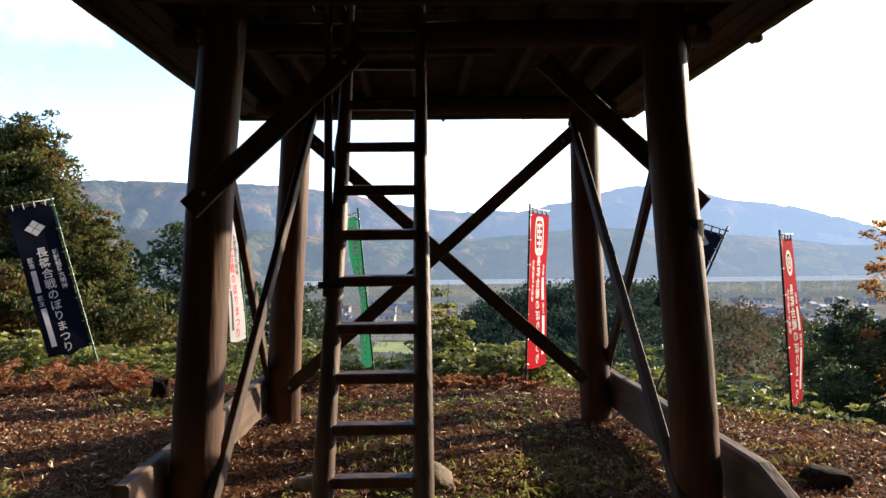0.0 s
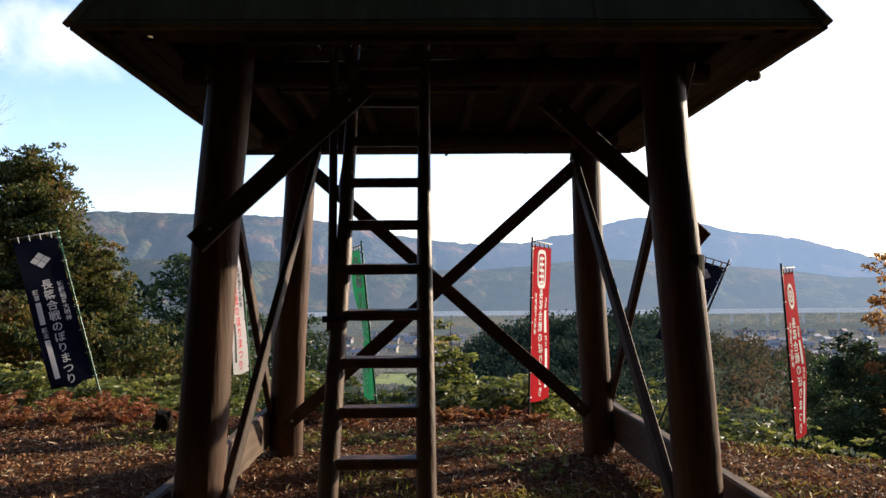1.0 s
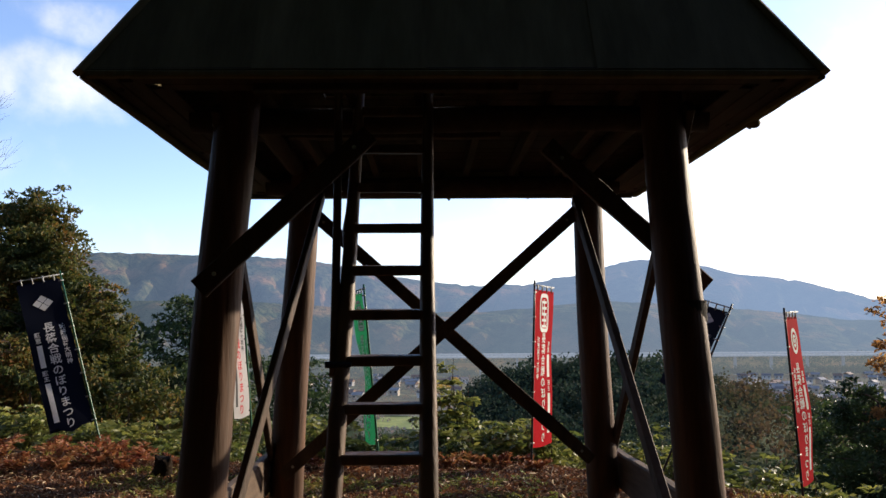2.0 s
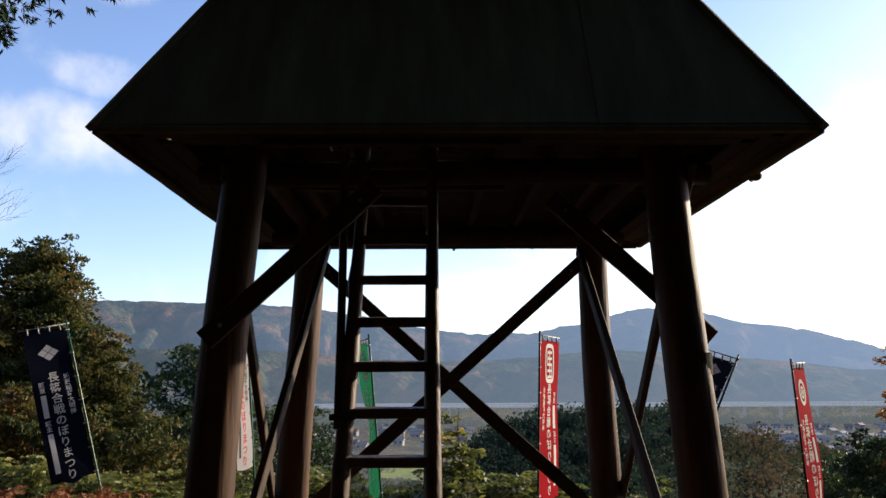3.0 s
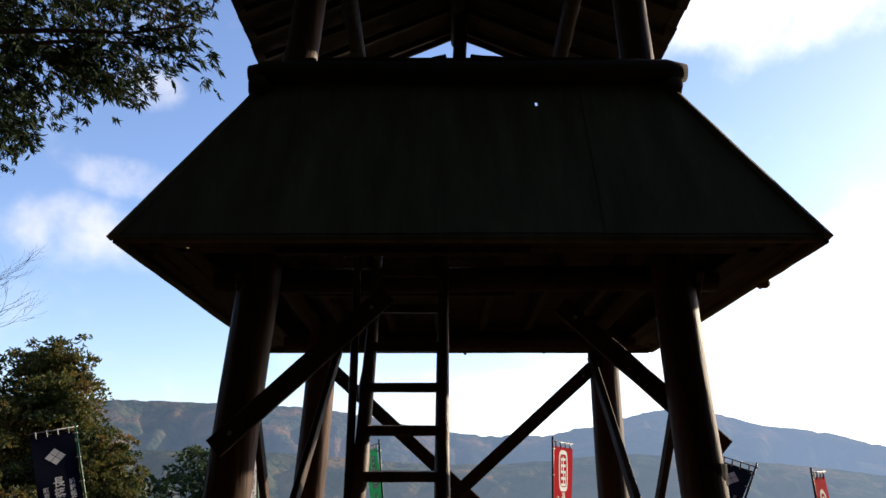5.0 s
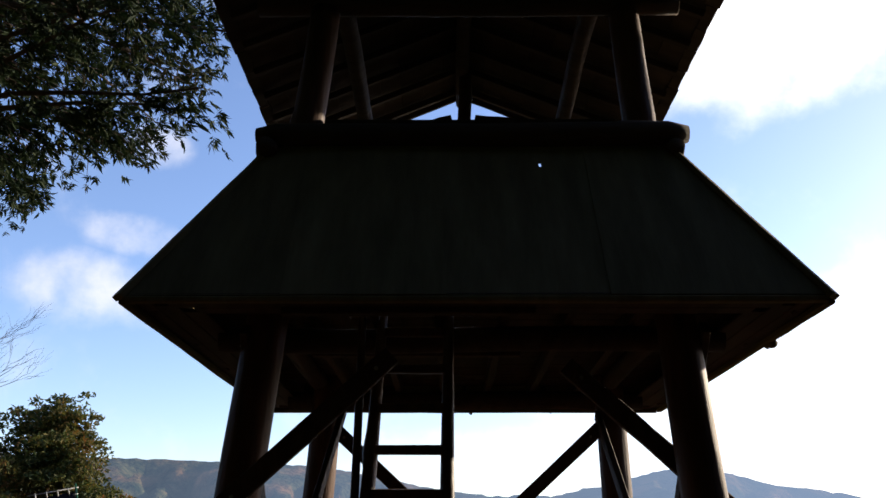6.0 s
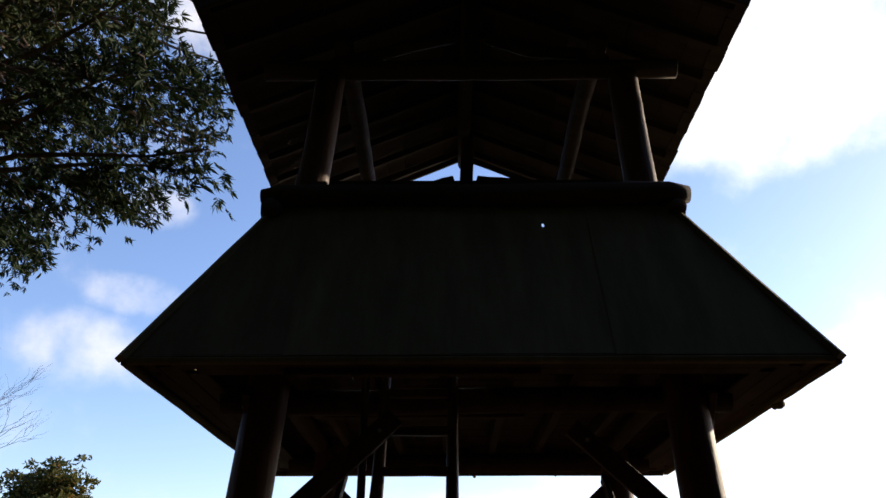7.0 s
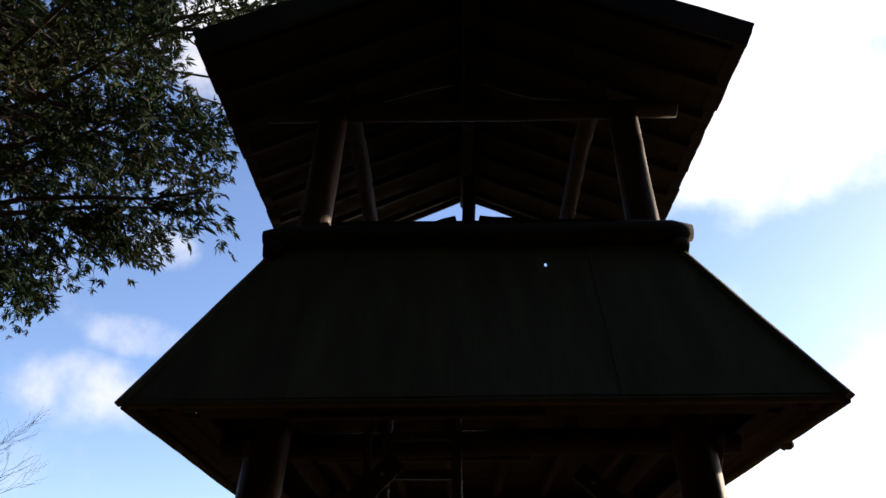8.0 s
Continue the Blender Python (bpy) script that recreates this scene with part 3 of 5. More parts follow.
for side in range(4):
    edges = [-1.95, -1.06, -0.16, 0.74, 1.95] if side == 0 else [-1.95, -0.9, 0.0, 0.9, 1.95]
    for i, (a, b) in enumerate(zip(edges, edges[1:])):
        bm = bmesh.new()
        cut = (0.826, 0.864, 0.437, 0.455) if side == 0 and i == 2 else None
        skirt_board(bm, side, a - 0.003 * (i % 2), b + 0.003 * (i % 2), 0.016 + 0.006 * (i % 2), cut)
        tp(part("skirt_panel", bm, M_SKIRT, tower, "dark weathered plywood panel sloping outwards"))
    # batten over each joint, thin
    for e in edges[1:-1]:
        v1 = 1.0 if abs(e) < H_TOP else (H_EAVE - abs(e)) / (H_EAVE - H_TOP)
        if side != 0:
            tp(plank("batten", skirt_point(side, e, 0.01, 0.024), skirt_point(side, e, v1 * 0.99, 0.024), 0.03, 0.008, skirt_point(side, e, 0.5, 1) - skirt_point(side, e, 0.5, 0), M_SKIRT, tower, cuts=3, wear=0.001, bevel=0.002))
    # eave board and fascia under the edge
    tp(plank("eave_board", skirt_point(side, -H_EAVE + 0.02, 0.0, 0.004) + Vector((0, 0, -0.02)), skirt_point(side, H_EAVE - 0.02, 0.0, 0.004) + Vector((0, 0, -0.02)), 0.05, 0.035, (0, 0, 1), M_SKIRT, tower, cuts=18, wear=0.003))
    # hip batten, standing a little past the corner
    c0, c1 = skirt_point(side, H_EAVE + 0.01, -0.012, 0.016), skirt_point(side, H_TOP - 0.01, 1.0, 0.012)
    out = Vector((c0.x, c0.y - CY, 1.0))
    tp(plank("hip_batten", c0, c1, 0.085, 0.035, out, M_SKIRT, tower, "narrow hip batten capping the corner of the skirt"))
    # sloping struts and soffit boards under the skirt
    for k in range(5):
        u = -1.2 + 0.6 * k
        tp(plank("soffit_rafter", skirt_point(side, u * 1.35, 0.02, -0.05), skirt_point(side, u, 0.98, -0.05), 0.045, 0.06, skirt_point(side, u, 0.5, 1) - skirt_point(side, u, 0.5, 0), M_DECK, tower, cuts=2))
    s0 = skirt_point(side, 0, 0, 0) - Vector((0, CY, 0))
    d = Vector((s0.x, s0.y, 0)).normalized()
    t = Vector((-d.y, d.x, 0))
    for k in range(3):
        r = 1.88 - 0.125 * k
        e = r - 0.02
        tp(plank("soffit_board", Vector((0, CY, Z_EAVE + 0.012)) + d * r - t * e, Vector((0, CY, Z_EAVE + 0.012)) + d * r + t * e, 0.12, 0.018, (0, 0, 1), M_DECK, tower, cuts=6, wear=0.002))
# drips and a hanging scrap of bark along the eaves
for k, (p, r) in enumerate((((1.955, 4.98, 2.845), 0.035), ((0.063, 7.90, 2.845), 0.014), ((0.868, 7.90, 2.85), 0.012), ((-1.35, 7.90, 2.84), 0.014))):
    bm = bmesh.new()
    add_log(bm, Vector(p) + Vector((0, -r * 1.6, 0.02)), Vector(p) + Vector((0, r * 1.6, -r * 0.3)), r, r * 0.5, sides=8, rings=5, knots=2, round_end=0.6, seed=k)
    tp(part("eave_scrap", bm, M_SKIRT, tower, "scrap of debris caught at the eave", smooth=True))
# rails on top of the skirt
for side in range(4):
    a = side * math.pi / 2
    R = Matrix.Translation((0, CY, 0)) @ Matrix.Rotation(a, 4, "Z")
    half = 1.43
    dz = 0 if side % 2 == 0 else -0.12
    tp(log("rail", R @ Vector((-half, -1.345, 4.185 + dz)), R @ Vector((half + 0.02, -1.345, 4.19 + dz)), 0.082, 0.088, M_RAIL, tower, "thick log rail with rounded ends",
           sides=16, rings=22, wobble=0.008, knots=4, round_end=0.35, seed=70 + side))
    if side == 0:
        tp(plank("inner_coping", R @ Vector((-1.0, -1.19, 4.36)), R @ Vector((1.0, -1.19, 4.36)), 0.05, 0.05, (0, 0, 1), M_DECK, tower))
        tp(plank("inner_board", R @ Vector((-1.0, -1.19, 4.20)), R @ Vector((1.0, -1.19, 4.20)), 0.27, 0.024, (0, 1, 0), M_DECK, tower))

# upper gable roof, ridge running away from the camera's side
SLOPE, Z_RE, H_R, L_R = 0.44, 5.58, 1.915, 1.78
for sx in (-1, 1):
    n = Vector((sx * SLOPE, 0, 1)).normalized()
    along = Vector((-sx, 0, SLOPE)).normalized()
    run = H_R / along.dot(Vector((-sx, 0, 0)))
    rows_n = 9
    for i in range(rows_n):                      # overlapping roof boards
        p = Vector((sx * H_R, CY, Z_RE)) + along * (run * (i + 0.5) / rows_n) + n * (0.01 + 0.012 * (i % 2))
        jag = random.uniform(-0.02, 0.02)
        tp(plank("roof_board", p + Vector((0, -L_R + jag, 0)), p + Vector((0, L_R + jag, 0)), run / rows_n + 0.02, 0.02, n, M_ROOF, tower, cuts=10, wear=0.003))
    for i in range(9):                           # rafters
        y = CY - 1.62 + i * 0.405
        tp(plank("rafter", Vector((sx * (H_R - 0.05), y, Z_RE - 0.045)), Vector((0, y, Z_RE - 0.045 + SLOPE * (H_R - 0.05))), 0.05, 0.07, n, M_ROOF, tower, cuts=2))
    for i in range(12):                          # ragged shingle ends along the eave
        y = CY - L_R + 0.15 + i * 0.30
        tp(plank("eave_shingle", Vector((sx * H_R, y - 0.145, Z_RE - 0.012)), Vector((sx * H_R, y + 0.145, Z_RE - 0.012)), 0.09 + random.uniform(0, 0.03), 0.02, n, M_ROOF, tower, cuts=2))
    for sy in (-1, 1):                           # verge boards
        y = CY + sy * (L_R + 0.02)
        dz, vw = (0.085, 0.23) if sy < 0 else (0.03, 0.11)
        tp(plank("verge_board", Vector((sx * (H_R + 0.015), y, Z_RE - dz)), Vector((0, y, Z_RE - dz + SLOPE * (H_R + 0.015))), vw, 0.035, (0, sy, 0), M_ROOF, tower, "deep dark verge board"))
    tp(log("wall_plate", (sx * 0.95, CY - 1.35, 5.49), (sx * 0.95, CY + 1.35, 5.49), 0.075, 0.07, M_RAIL, tower, seed=90 + sx, knots=3))
tp(log("ridge_beam", (0, CY - 1.75, 6.25), (0, CY + 1.75, 6.25), 0.07, 0.07, M_RAIL, tower, seed=95, knots=2))
for sy in (-1, 1):
    y = CY + sy * 1.12
    tp(log("tie_beam", (-1.56, y, 5.39), (1.56, y, 5.39), 0.075, 0.07, M_RAIL, tower, seed=97 + sy, knots=3))
    tp(log("king_post", (0.02, y, 5.36), (0.02, y, 6.24), 0.07, 0.065, M_RAIL, tower, seed=101 + sy, knots=1, rings=8))
    for sx in (-1, 1):
        tp(log("collar_strut", (sx * 1.05, y, 5.46), (sx * 0.12, y, 5.70), 0.05, 0.045, M_RAIL, tower, seed=104 + sx + sy, knots=1, rings=8, wobble=0.05))

# ---- ladder, leaning up into the hatch ----
RAIL_L, RAIL_R, POLE, RUNG = (-0.667, -0.553), (-0.160, -0.138), (-0.658, -0.707), (0.135, 0.249)     # x at foot and head; first rung and step
ladder = thing("ladder", "rough log ladder with flat board rungs leaning into the tower hatch", "ladder", at=(-0.40, 3.95, 0))
l_inv = Matrix.Translation((0.40, -3.95, 0))


def on_ladder(x, z):
    return Vector((x, 3.95 + 0.283 * z, z))


def lp(ob):
    ob.matrix_parent_inverse = l_inv
    return ob


lp(log("rail", on_ladder(RAIL_L[0], -0.03), on_ladder(RAIL_L[1], 3.45), 0.060, 0.028, M_LADDER, ladder, "round log ladder rail", rings=34, knots=7, seed=5, wobble=0.010))
lp(log("rail", on_ladder(RAIL_R[0], -0.03), on_ladder(RAIL_R[1], 3.45), 0.058, 0.028, M_LADDER, ladder, "round log ladder rail", rings=34, knots=7, seed=8, wobble=0.010))
lp(log("handrail", on_ladder(POLE[0], 1.30) + Vector((0, -0.02, 0)), on_ladder(POLE[1], 3.75) + Vector((0, -0.02, 0)), 0.024, 0.024, M_LADDER, ladder, "thin grab pole lashed beside the rail", rings=18, knots=2, seed=9, wobble=0.005))
for z in (1.36,):
    p = on_ladder((POLE[0] + RAIL_L[0]) / 2 + 0.03, z)
    lp(plank("lashing", p + Vector((-0.07, -0.03, 0)), p + Vector((0.07, -0.03, 0)), 0.03, 0.07, (0, 1, 0), M_PLASTIC, ladder, "dark cord lashing", cuts=3, bevel=0.012))
for k in range(12):
    z = RUNG[0] + RUNG[1] * k
    u = z / 3.45
    a, b = on_ladder(RAIL_L[0] + (RAIL_L[1] - RAIL_L[0]) * u + 0.03, z), on_ladder(RAIL_R[0] + (RAIL_R[1] - RAIL_R[0]) * u - 0.03, z)
    lp(plank("rung", a, b, 0.055, 0.085, (0, 1, 0.12), M_LADDER, ladder, "flat board rung", cuts=3, wear=0.0015, bevel=0.008))

# stones at the ladder's foot
def stone(p, size, seed):
    rnd = random.Random(seed)
    bm = bmesh.new()
    bmesh.ops.create_icosphere(bm, subdivisions=3, radius=1)
    off = rnd.uniform(0, 50)
    for v in bm.verts:
        k = 1 + 0.22 * noise.noise(v.co * 1.3 + Vector((off, 0, 0))) + 0.06 * noise.noise(v.co * 4 + Vector((off, 0, 0)))
        v.co = Vector((v.co.x * size[0] * k, v.co.y * size[1] * k, v.co.z * size[2] * k))
    ob = part("stone", bm, M_STONE, smooth=True)
    ob.location = p
    return tagged(ob, "rounded brown field stone lying under the tower", "stone", "stones under the tower")


stone((-0.88, 5.32, -0.01), (0.14, 0.12, 0.09), 1)
stone((-0.10, 5.34, 0.02), (0.14, 0.16, 0.12), 2)
stone((-0.40, 5.42, -0.03), (0.22, 0.14, 0.07), 3)


# ---- trees ----
def unit(v):
    v = np.asarray(v, float)
    return v / (np.linalg.norm(v, axis=-1, keepdims=True) + 1e-9)


def make_tree(name, label, base, top, rad, low, n, size, material, seed, shape="round", slim=0.5, droop=0.2, group="", limbs=14, trunk=0.16, lean=(0, 0), category="tree", tufts=4, clump=1.0):
    """A tapered trunk, limbs, and a crown of leaves clumped about the limbs."""
    rng = np.random.default_rng(seed)
    rnd = random.Random(seed)
    bx, by, bz = base
    t = thing(name, label, category, group, at=base)
    inv = Matrix.Translation((-bx, -by, -bz))
    hgt = top - bz
    tip = (bx + lean[0], by + lean[1], top - 0.04 * hgt)
    o = log("trunk", (bx, by, bz - 0.4), tip, trunk, trunk * 0.18, M_BARK, t, sides=9, rings=12, wobble=0.12, knots=4, seed=seed)
    o.matrix_parent_inverse = inv
    bm = bmesh.new()
    cl = []
    for i in range(limbs):
        f = low + (0.97 - low) * (i + rnd.random()) / limbs
        a = i * 2.4 + rnd.uniform(-0.5, 0.5)
        q = (f - low) / (1 - low)
        if shape == "cone":
            reach = rad * (1.05 - q) ** 0.8 * rnd.uniform(0.75, 1.1)
        else:
            reach = rad * math.sqrt(max(0.06, 1 - (2 * q - 0.85) ** 2 / 1.5)) * rnd.uniform(0.7, 1.12)
        p0 = Vector((bx + lean[0] * f, by + lean[1] * f, bz + hgt * f))
        rise = reach * (0.35 if shape == "round" else -0.05)
        p1 = p0 + Vector((math.cos(a) * reach, math.sin(a) * reach, rise))
        add_log(bm, p0, p1, trunk * 0.32 * (1.1 - f * 0.7), 0.012, sides=5, rings=4, wobble=0.15, knots=0, seed=seed + i)
        for k in range(tufts):
            u = 0.35 + 0.65 * (k + rnd.random()) / tufts
            drift = Vector((rnd.gauss(0, 1), rnd.gauss(0, 1), rnd.gauss(0, 0.6))) * (0.09 * rad if tufts > 4 else 0.0)
            cl.append((p0.lerp(p1, u) + drift, clump * (0.24 + 0.20 * rnd.random()) * rad * (0.6 + 0.4 * u) * (1.15 - 0.55 * q)))
    o = part("branchwork", bm, M_BARK, t, smooth=True)
    o.matrix_parent_inverse = inv
    w = np.array([c[1] for c in cl]) ** 2
    pick = rng.choice(len(cl), size=n, p=w / w.sum())
    c0, r0 = np.array([tuple(c[0]) for c in cl])[pick], np.array([c[1] for c in cl])[pick]
    off = unit(rng.normal(size=(n, 3))) * (rng.random((n, 1)) ** 0.45) * r0[:, None]
    if clump < 1:                                # tufts leafed on the upper, outer side
        off[:, 2] = np.where(rng.random(n) < 0.75, np.abs(off[:, 2]), off[:, 2])
    off[:, 2] *= 0.72
    aim = unit(off) * 0.8 + rng.normal(size=(n, 3)) * 0.5
    o = leaves("crown", c0 + off, size * rng.uniform(0.6, 1.35, n), material, t, slim=slim, droop=droop, aim=aim, seed=seed)
    o.matrix_parent_inverse = inv
    return t


def sprays(points, dirs, lengths, pairs, leaf, seed):
    """Leaflets set in two rows along arching stems: centres, sizes and aims."""
    rng = np.random.default_rng(seed)
    C, S, A = [], [], []
    for p, d, ln in zip(points, dirs, lengths):
        d = np.asarray(d, float) / np.linalg.norm(d)
        side = np.cross(d, (0, 0, 1.0))
        side /= np.linalg.norm(side) + 1e-9
        for k in range(pairs):
            u = (k + 0.7) / pairs
            mid = np.asarray(p) + d * ln * u + np.array((0, 0, -0.35 * ln * u * u))
            s = leaf * (1.15 - 0.75 * abs(u - 0.4)) * rng.uniform(0.8, 1.2)
            for sg in (-1, 1):
                a = side * sg * 0.9 + d * 0.55 + np.array((0, 0, -0.15))
                C.append(mid + a * s * 0.5), S.append(s), A.append(a)
    return np.array(C), np.array(S), np.array(A)


def make_shrub(name, label, base, rad, tall, stems, leaf, material, seed, pairs=7):
    rng = np.random.default_rng(seed)
    t = thing(name, label, "shrub", "shrubs along the crest", at=base)
    inv = Matrix.Translation((-base[0], -base[1], -base[2]))
    bm = bmesh.new()
    P, D, Ls = [], [], []
    for i in range(stems):
        a, lean = rng.uniform(0, math.tau), rng.uniform(0.15, 1.0)
        tip = Vector((base[0] + math.cos(a) * rad * lean, base[1] + math.sin(a) * rad * lean, base[2] + tall * rng.uniform(0.55, 1.05) * (1.1 - 0.45 * lean)))
        foot = Vector(base) + Vector((math.cos(a) * 0.12, math.sin(a) * 0.12, -0.1))
        add_log(bm, foot, tip, 0.012, 0.004, sides=5, rings=4, wobble=0.1, knots=0, seed=seed + i)
        for k in range(6):
            u = 0.25 + 0.75 * (k + rng.random()) / 6
            b = rng.uniform(0, math.tau)
            P.append(tuple(foot.lerp(tip, u))), D.append((math.cos(b), math.sin(b), rng.uniform(-0.1, 0.6))), Ls.append(rng.uniform(0.38, 0.70) * (rad + 0.5) * 0.6)
    o = part("stemwork", bm, M_TWIG, t)
    o.matrix_parent_inverse = inv
    C, S, A = sprays(P, D, Ls, pairs, leaf, seed)
    o = leaves("foliage", C, S, material, t, slim=0.42, aim=A, seed=seed, fold=0.08)
    o.matrix_parent_inverse = inv
    return t


# ---- banners on poles ----
def banner(label, foot, head, across, width, length, cloth, ink, pole_mat, emblem, seed, wave=0.03, text=True, belly=0.0, point=0.02):
    """A tall festival banner laced to a pole and hung from a short top arm. across: the way from the pole along the arm."""
    foot, head, across = Vector(foot), Vector(head), Vector(across).normalized()
    t = thing("banner", label, "banner", "festival banners", at=foot)
    inv = Matrix.Translation(-foot)
    down = (foot - head).normalized()
    across = (across - down * across.dot(down)).normalized()
    nrm = across.cross(down).normalized()
    rnd = random.Random(seed)
    ph = rnd.uniform(0, 6)

    def at(u, v, off=0.0):
        """u across in metres, v down in metres."""
        b = wave * (math.sin(v * 3.1 + ph) * (0.25 + u / width) + 0.5 * math.sin(v * 7 + u * 6 + ph)) + belly * math.sin(math.pi * min(1, v / length)) * u / width
        return head + down * (0.05 + v) + across * (0.025 + u) + nrm * (b + off)

    def own(o):
        o.matrix_parent_inverse = inv
        return o

    own(log("pole", foot - down * -0.15, head - down * 0.05, 0.014, 0.012, pole_mat, t, "slim banner pole", sides=8, rings=6, wobble=0.0, knots=0))
    own(log("top_arm", head - across * 0.03, head + across * (width + 0.05), 0.008, 0.007, M_POLE_WHITE, t, "thin top arm", sides=6, rings=2, wobble=0, knots=0))
    bm = bmesh.new()
    nu, nv = 8, 44
    g = []
    for j in range(nv + 1):
        row = []
        for i in range(nu + 1):
            u, v = width * i / nu, length * j / nv
            if j == nv:                          # rounded foot of the cloth
                v -= point * (abs(2 * i / nu - 1) ** 1.6)
            row.append(bm.verts.new(at(u, v)))
        g.append(row)
    for a, b in zip(g, g[1:]):
        for i in range(nu):
            bm.faces.new((a[i], a[i + 1], b[i + 1], b[i]))
    cloth_ob = own(part("cloth", bm, M_BANNER[cloth], t, f"{cloth} banner cloth", smooth=True))
    # lacing loops along the pole and the arm
    for k in range(7):
        v = 0.03 + (length - 0.1) * k / 6
        p = head + down * (0.05 + v)
        own(log("loop", p - across * 0.016, at(0.02, v), 0.009, 0.009, M_POLE_WHITE if cloth != "white" else M_INK_BLACK, t, sides=6, rings=1, wobble=0, knots=0))
    for k in range(4):
        u = width * (k + 0.5) / 4
        own(log("loop", head + across * (0.025 + u) - down * 0.01, at(u, 0.02), 0.009, 0.009, M_POLE_WHITE, t, sides=6, rings=1, wobble=0, knots=0))

    def bar(name, u0, u1, v0, v1, cuts, m):
        bm = bmesh.new()
        for sg in (-1, 1):
            prev = None
            for j in range(cuts + 1):
                v = v0 + (v1 - v0) * j / cuts
                cur = [bm.verts.new(at(u, v, 0.002 * sg)) for u in (u0, u1)]
                if prev:
                    bm.faces.new((prev[0], prev[1], cur[1], cur[0]))
                prev = cur
        part(name, bm, m, cloth_ob)

    def glyphs(name, chars, u, v, size, m, flip):
        """A column of characters printed through the cloth."""
        bm = bmesh.new()
        for ch in chars:
            cu = bpy.data.curves.new("glyph", "FONT")
            cu.body, cu.size, cu.resolution_u, cu.offset = ch, 1.0, 2, 0.012
            ob = bpy.data.objects.new("glyph", cu)
            scene.collection.objects.link(ob)
            me = bpy.data.meshes.new_from_object(ob)
            bpy.data.objects.remove(ob)
            co = np.empty(len(me.vertices) * 3)
            me.vertices.foreach_get("co", co)
            co = co.reshape(-1, 3)
            for sg in (-1, 1):
                vs = [bm.verts.new(at(u + flip * (x - 0.5) * size, v + (0.85 - y) * size, 0.003 * sg)) for x, y, _ in co]
                for p in me.polygons:
                    f = [vs[i] for i in p.vertices]
                    if len(set(f)) > 2:
                        try:
                            bm.faces.new(f)
                        except ValueError:
                            pass
            bpy.data.meshes.remove(me)
            v += size * 1.02
        part(name, bm, m, cloth_ob, "vertical line of brushed festival lettering")

    # the print reads towards the pole; from behind it shows mirrored
    flip = -1
    if text:
        big = length * 0.069
        glyphs("lettering", "長篠合戦のぼりまつり", width * 0.5, length * 0.275, big, M_INK_RED if cloth == "white" else ink, flip)
        glyphs("small_lettering", "城薮稲荷大明神", width * (0.5 + 0.30 * flip), length * 0.30, length * 0.038, ink, flip)
        glyphs("small_lettering", "願意", width * (0.5 - 0.30 * flip), length * 0.33, length * 0.036, ink, flip)
        bar("name_bar", width * (0.5 - 0.36 * flip), width * (0.5 - 0.24 * flip), length * 0.415, length * 0.56, 8, ink)
        glyphs("small_lettering", "願主", width * (0.5 - 0.30 * flip), length * 0.58, length * 0.036, ink, flip)
        bar("name_bar", width * (0.5 - 0.36 * flip), width * (0.5 - 0.24 * flip), length * 0.665, length * 0.92, 10, ink)
    # emblem near the top
    cu, cv = width * 0.5, length * 0.145
    if emblem == "lozenge":
        r = width * 0.25
        for du, dv in ((0, -1), (0, 1), (-1, 0), (1, 0)):
            bm = bmesh.new()
            k = 0.46 * r
            for sg in (-1, 1):
                q = [at(cu + du * r * 0.5 + a * k, cv + dv * r * 0.42 + b * k * 0.84, 0.003 * sg) for a, b in ((0, -1), (1, 0), (0, 1), (-1, 0))]
                bm.faces.new([bm.verts.new(p) for p in q])
            part("emblem", bm, ink, cloth_ob, "white four-lozenge crest")
    elif emblem == "seal":
        bm = bmesh.new()

        def sq(a, rr):
            c, d = math.cos(a), math.sin(a)
            k = rr / (abs(c) ** 5 + abs(d) ** 5) ** 0.2
            return cu + c * k * width * 0.22, cv + d * k * width * 0.40
        n = 32
        for sg in (-1, 1):
            vs = [[bm.verts.new(at(*sq(math.tau * i / n, rr), 0.003 * sg)) for i in range(n)] for rr in (0.80, 1.0)]
            for i in range(n):
                bm.faces.new((vs[0][i], vs[0][(i + 1) % n], vs[1][(i + 1) % n], vs[1][i]))
            bars = [(-0.55, 0.55, -0.62 + 0.31 * q, -0.62 + 0.31 * q + 0.13) for q in range(5)] + [(-0.08, 0.08, -0.7, 0.7), (-0.55, -0.42, -0.6, 0.1), (0.42, 0.55, 0.0, 0.65)]
            for u0, u1, v0, v1 in bars:
                f = 0.0032 if u1 - u0 > 0.5 else 0.0036
                bm.faces.new([bm.verts.new(at(cu + u * width * 0.22, cv + v * width * 0.40, f * sg)) for u, v in ((u0, v0), (u1, v0), (u1, v1), (u0, v1))])
        part("emblem", bm, ink, cloth_ob, "printed seal crest")
    else:
        bm = bmesh.new()
        for sg in (-1, 1):
            for ring0, ring1 in ((0.72, 1.0), (0.0, 0.16), (0.3, 0.5)):
                n = 24
                vs = [[bm.verts.new(at(cu + math.cos(math.tau * i / n) * width * 0.24 * rr, cv + math.sin(math.tau * i / n) * width * 0.34 * rr, 0.003 * sg)) for i in range(n)] for rr in (max(ring0, 0.01), ring1)]
                for i in range(n):
                    bm.faces.new((vs[0][i], vs[0][(i + 1) % n], vs[1][(i + 1) % n], vs[1][i]))
        part("emblem", bm, ink, cloth_ob, "printed round crest")
    return t


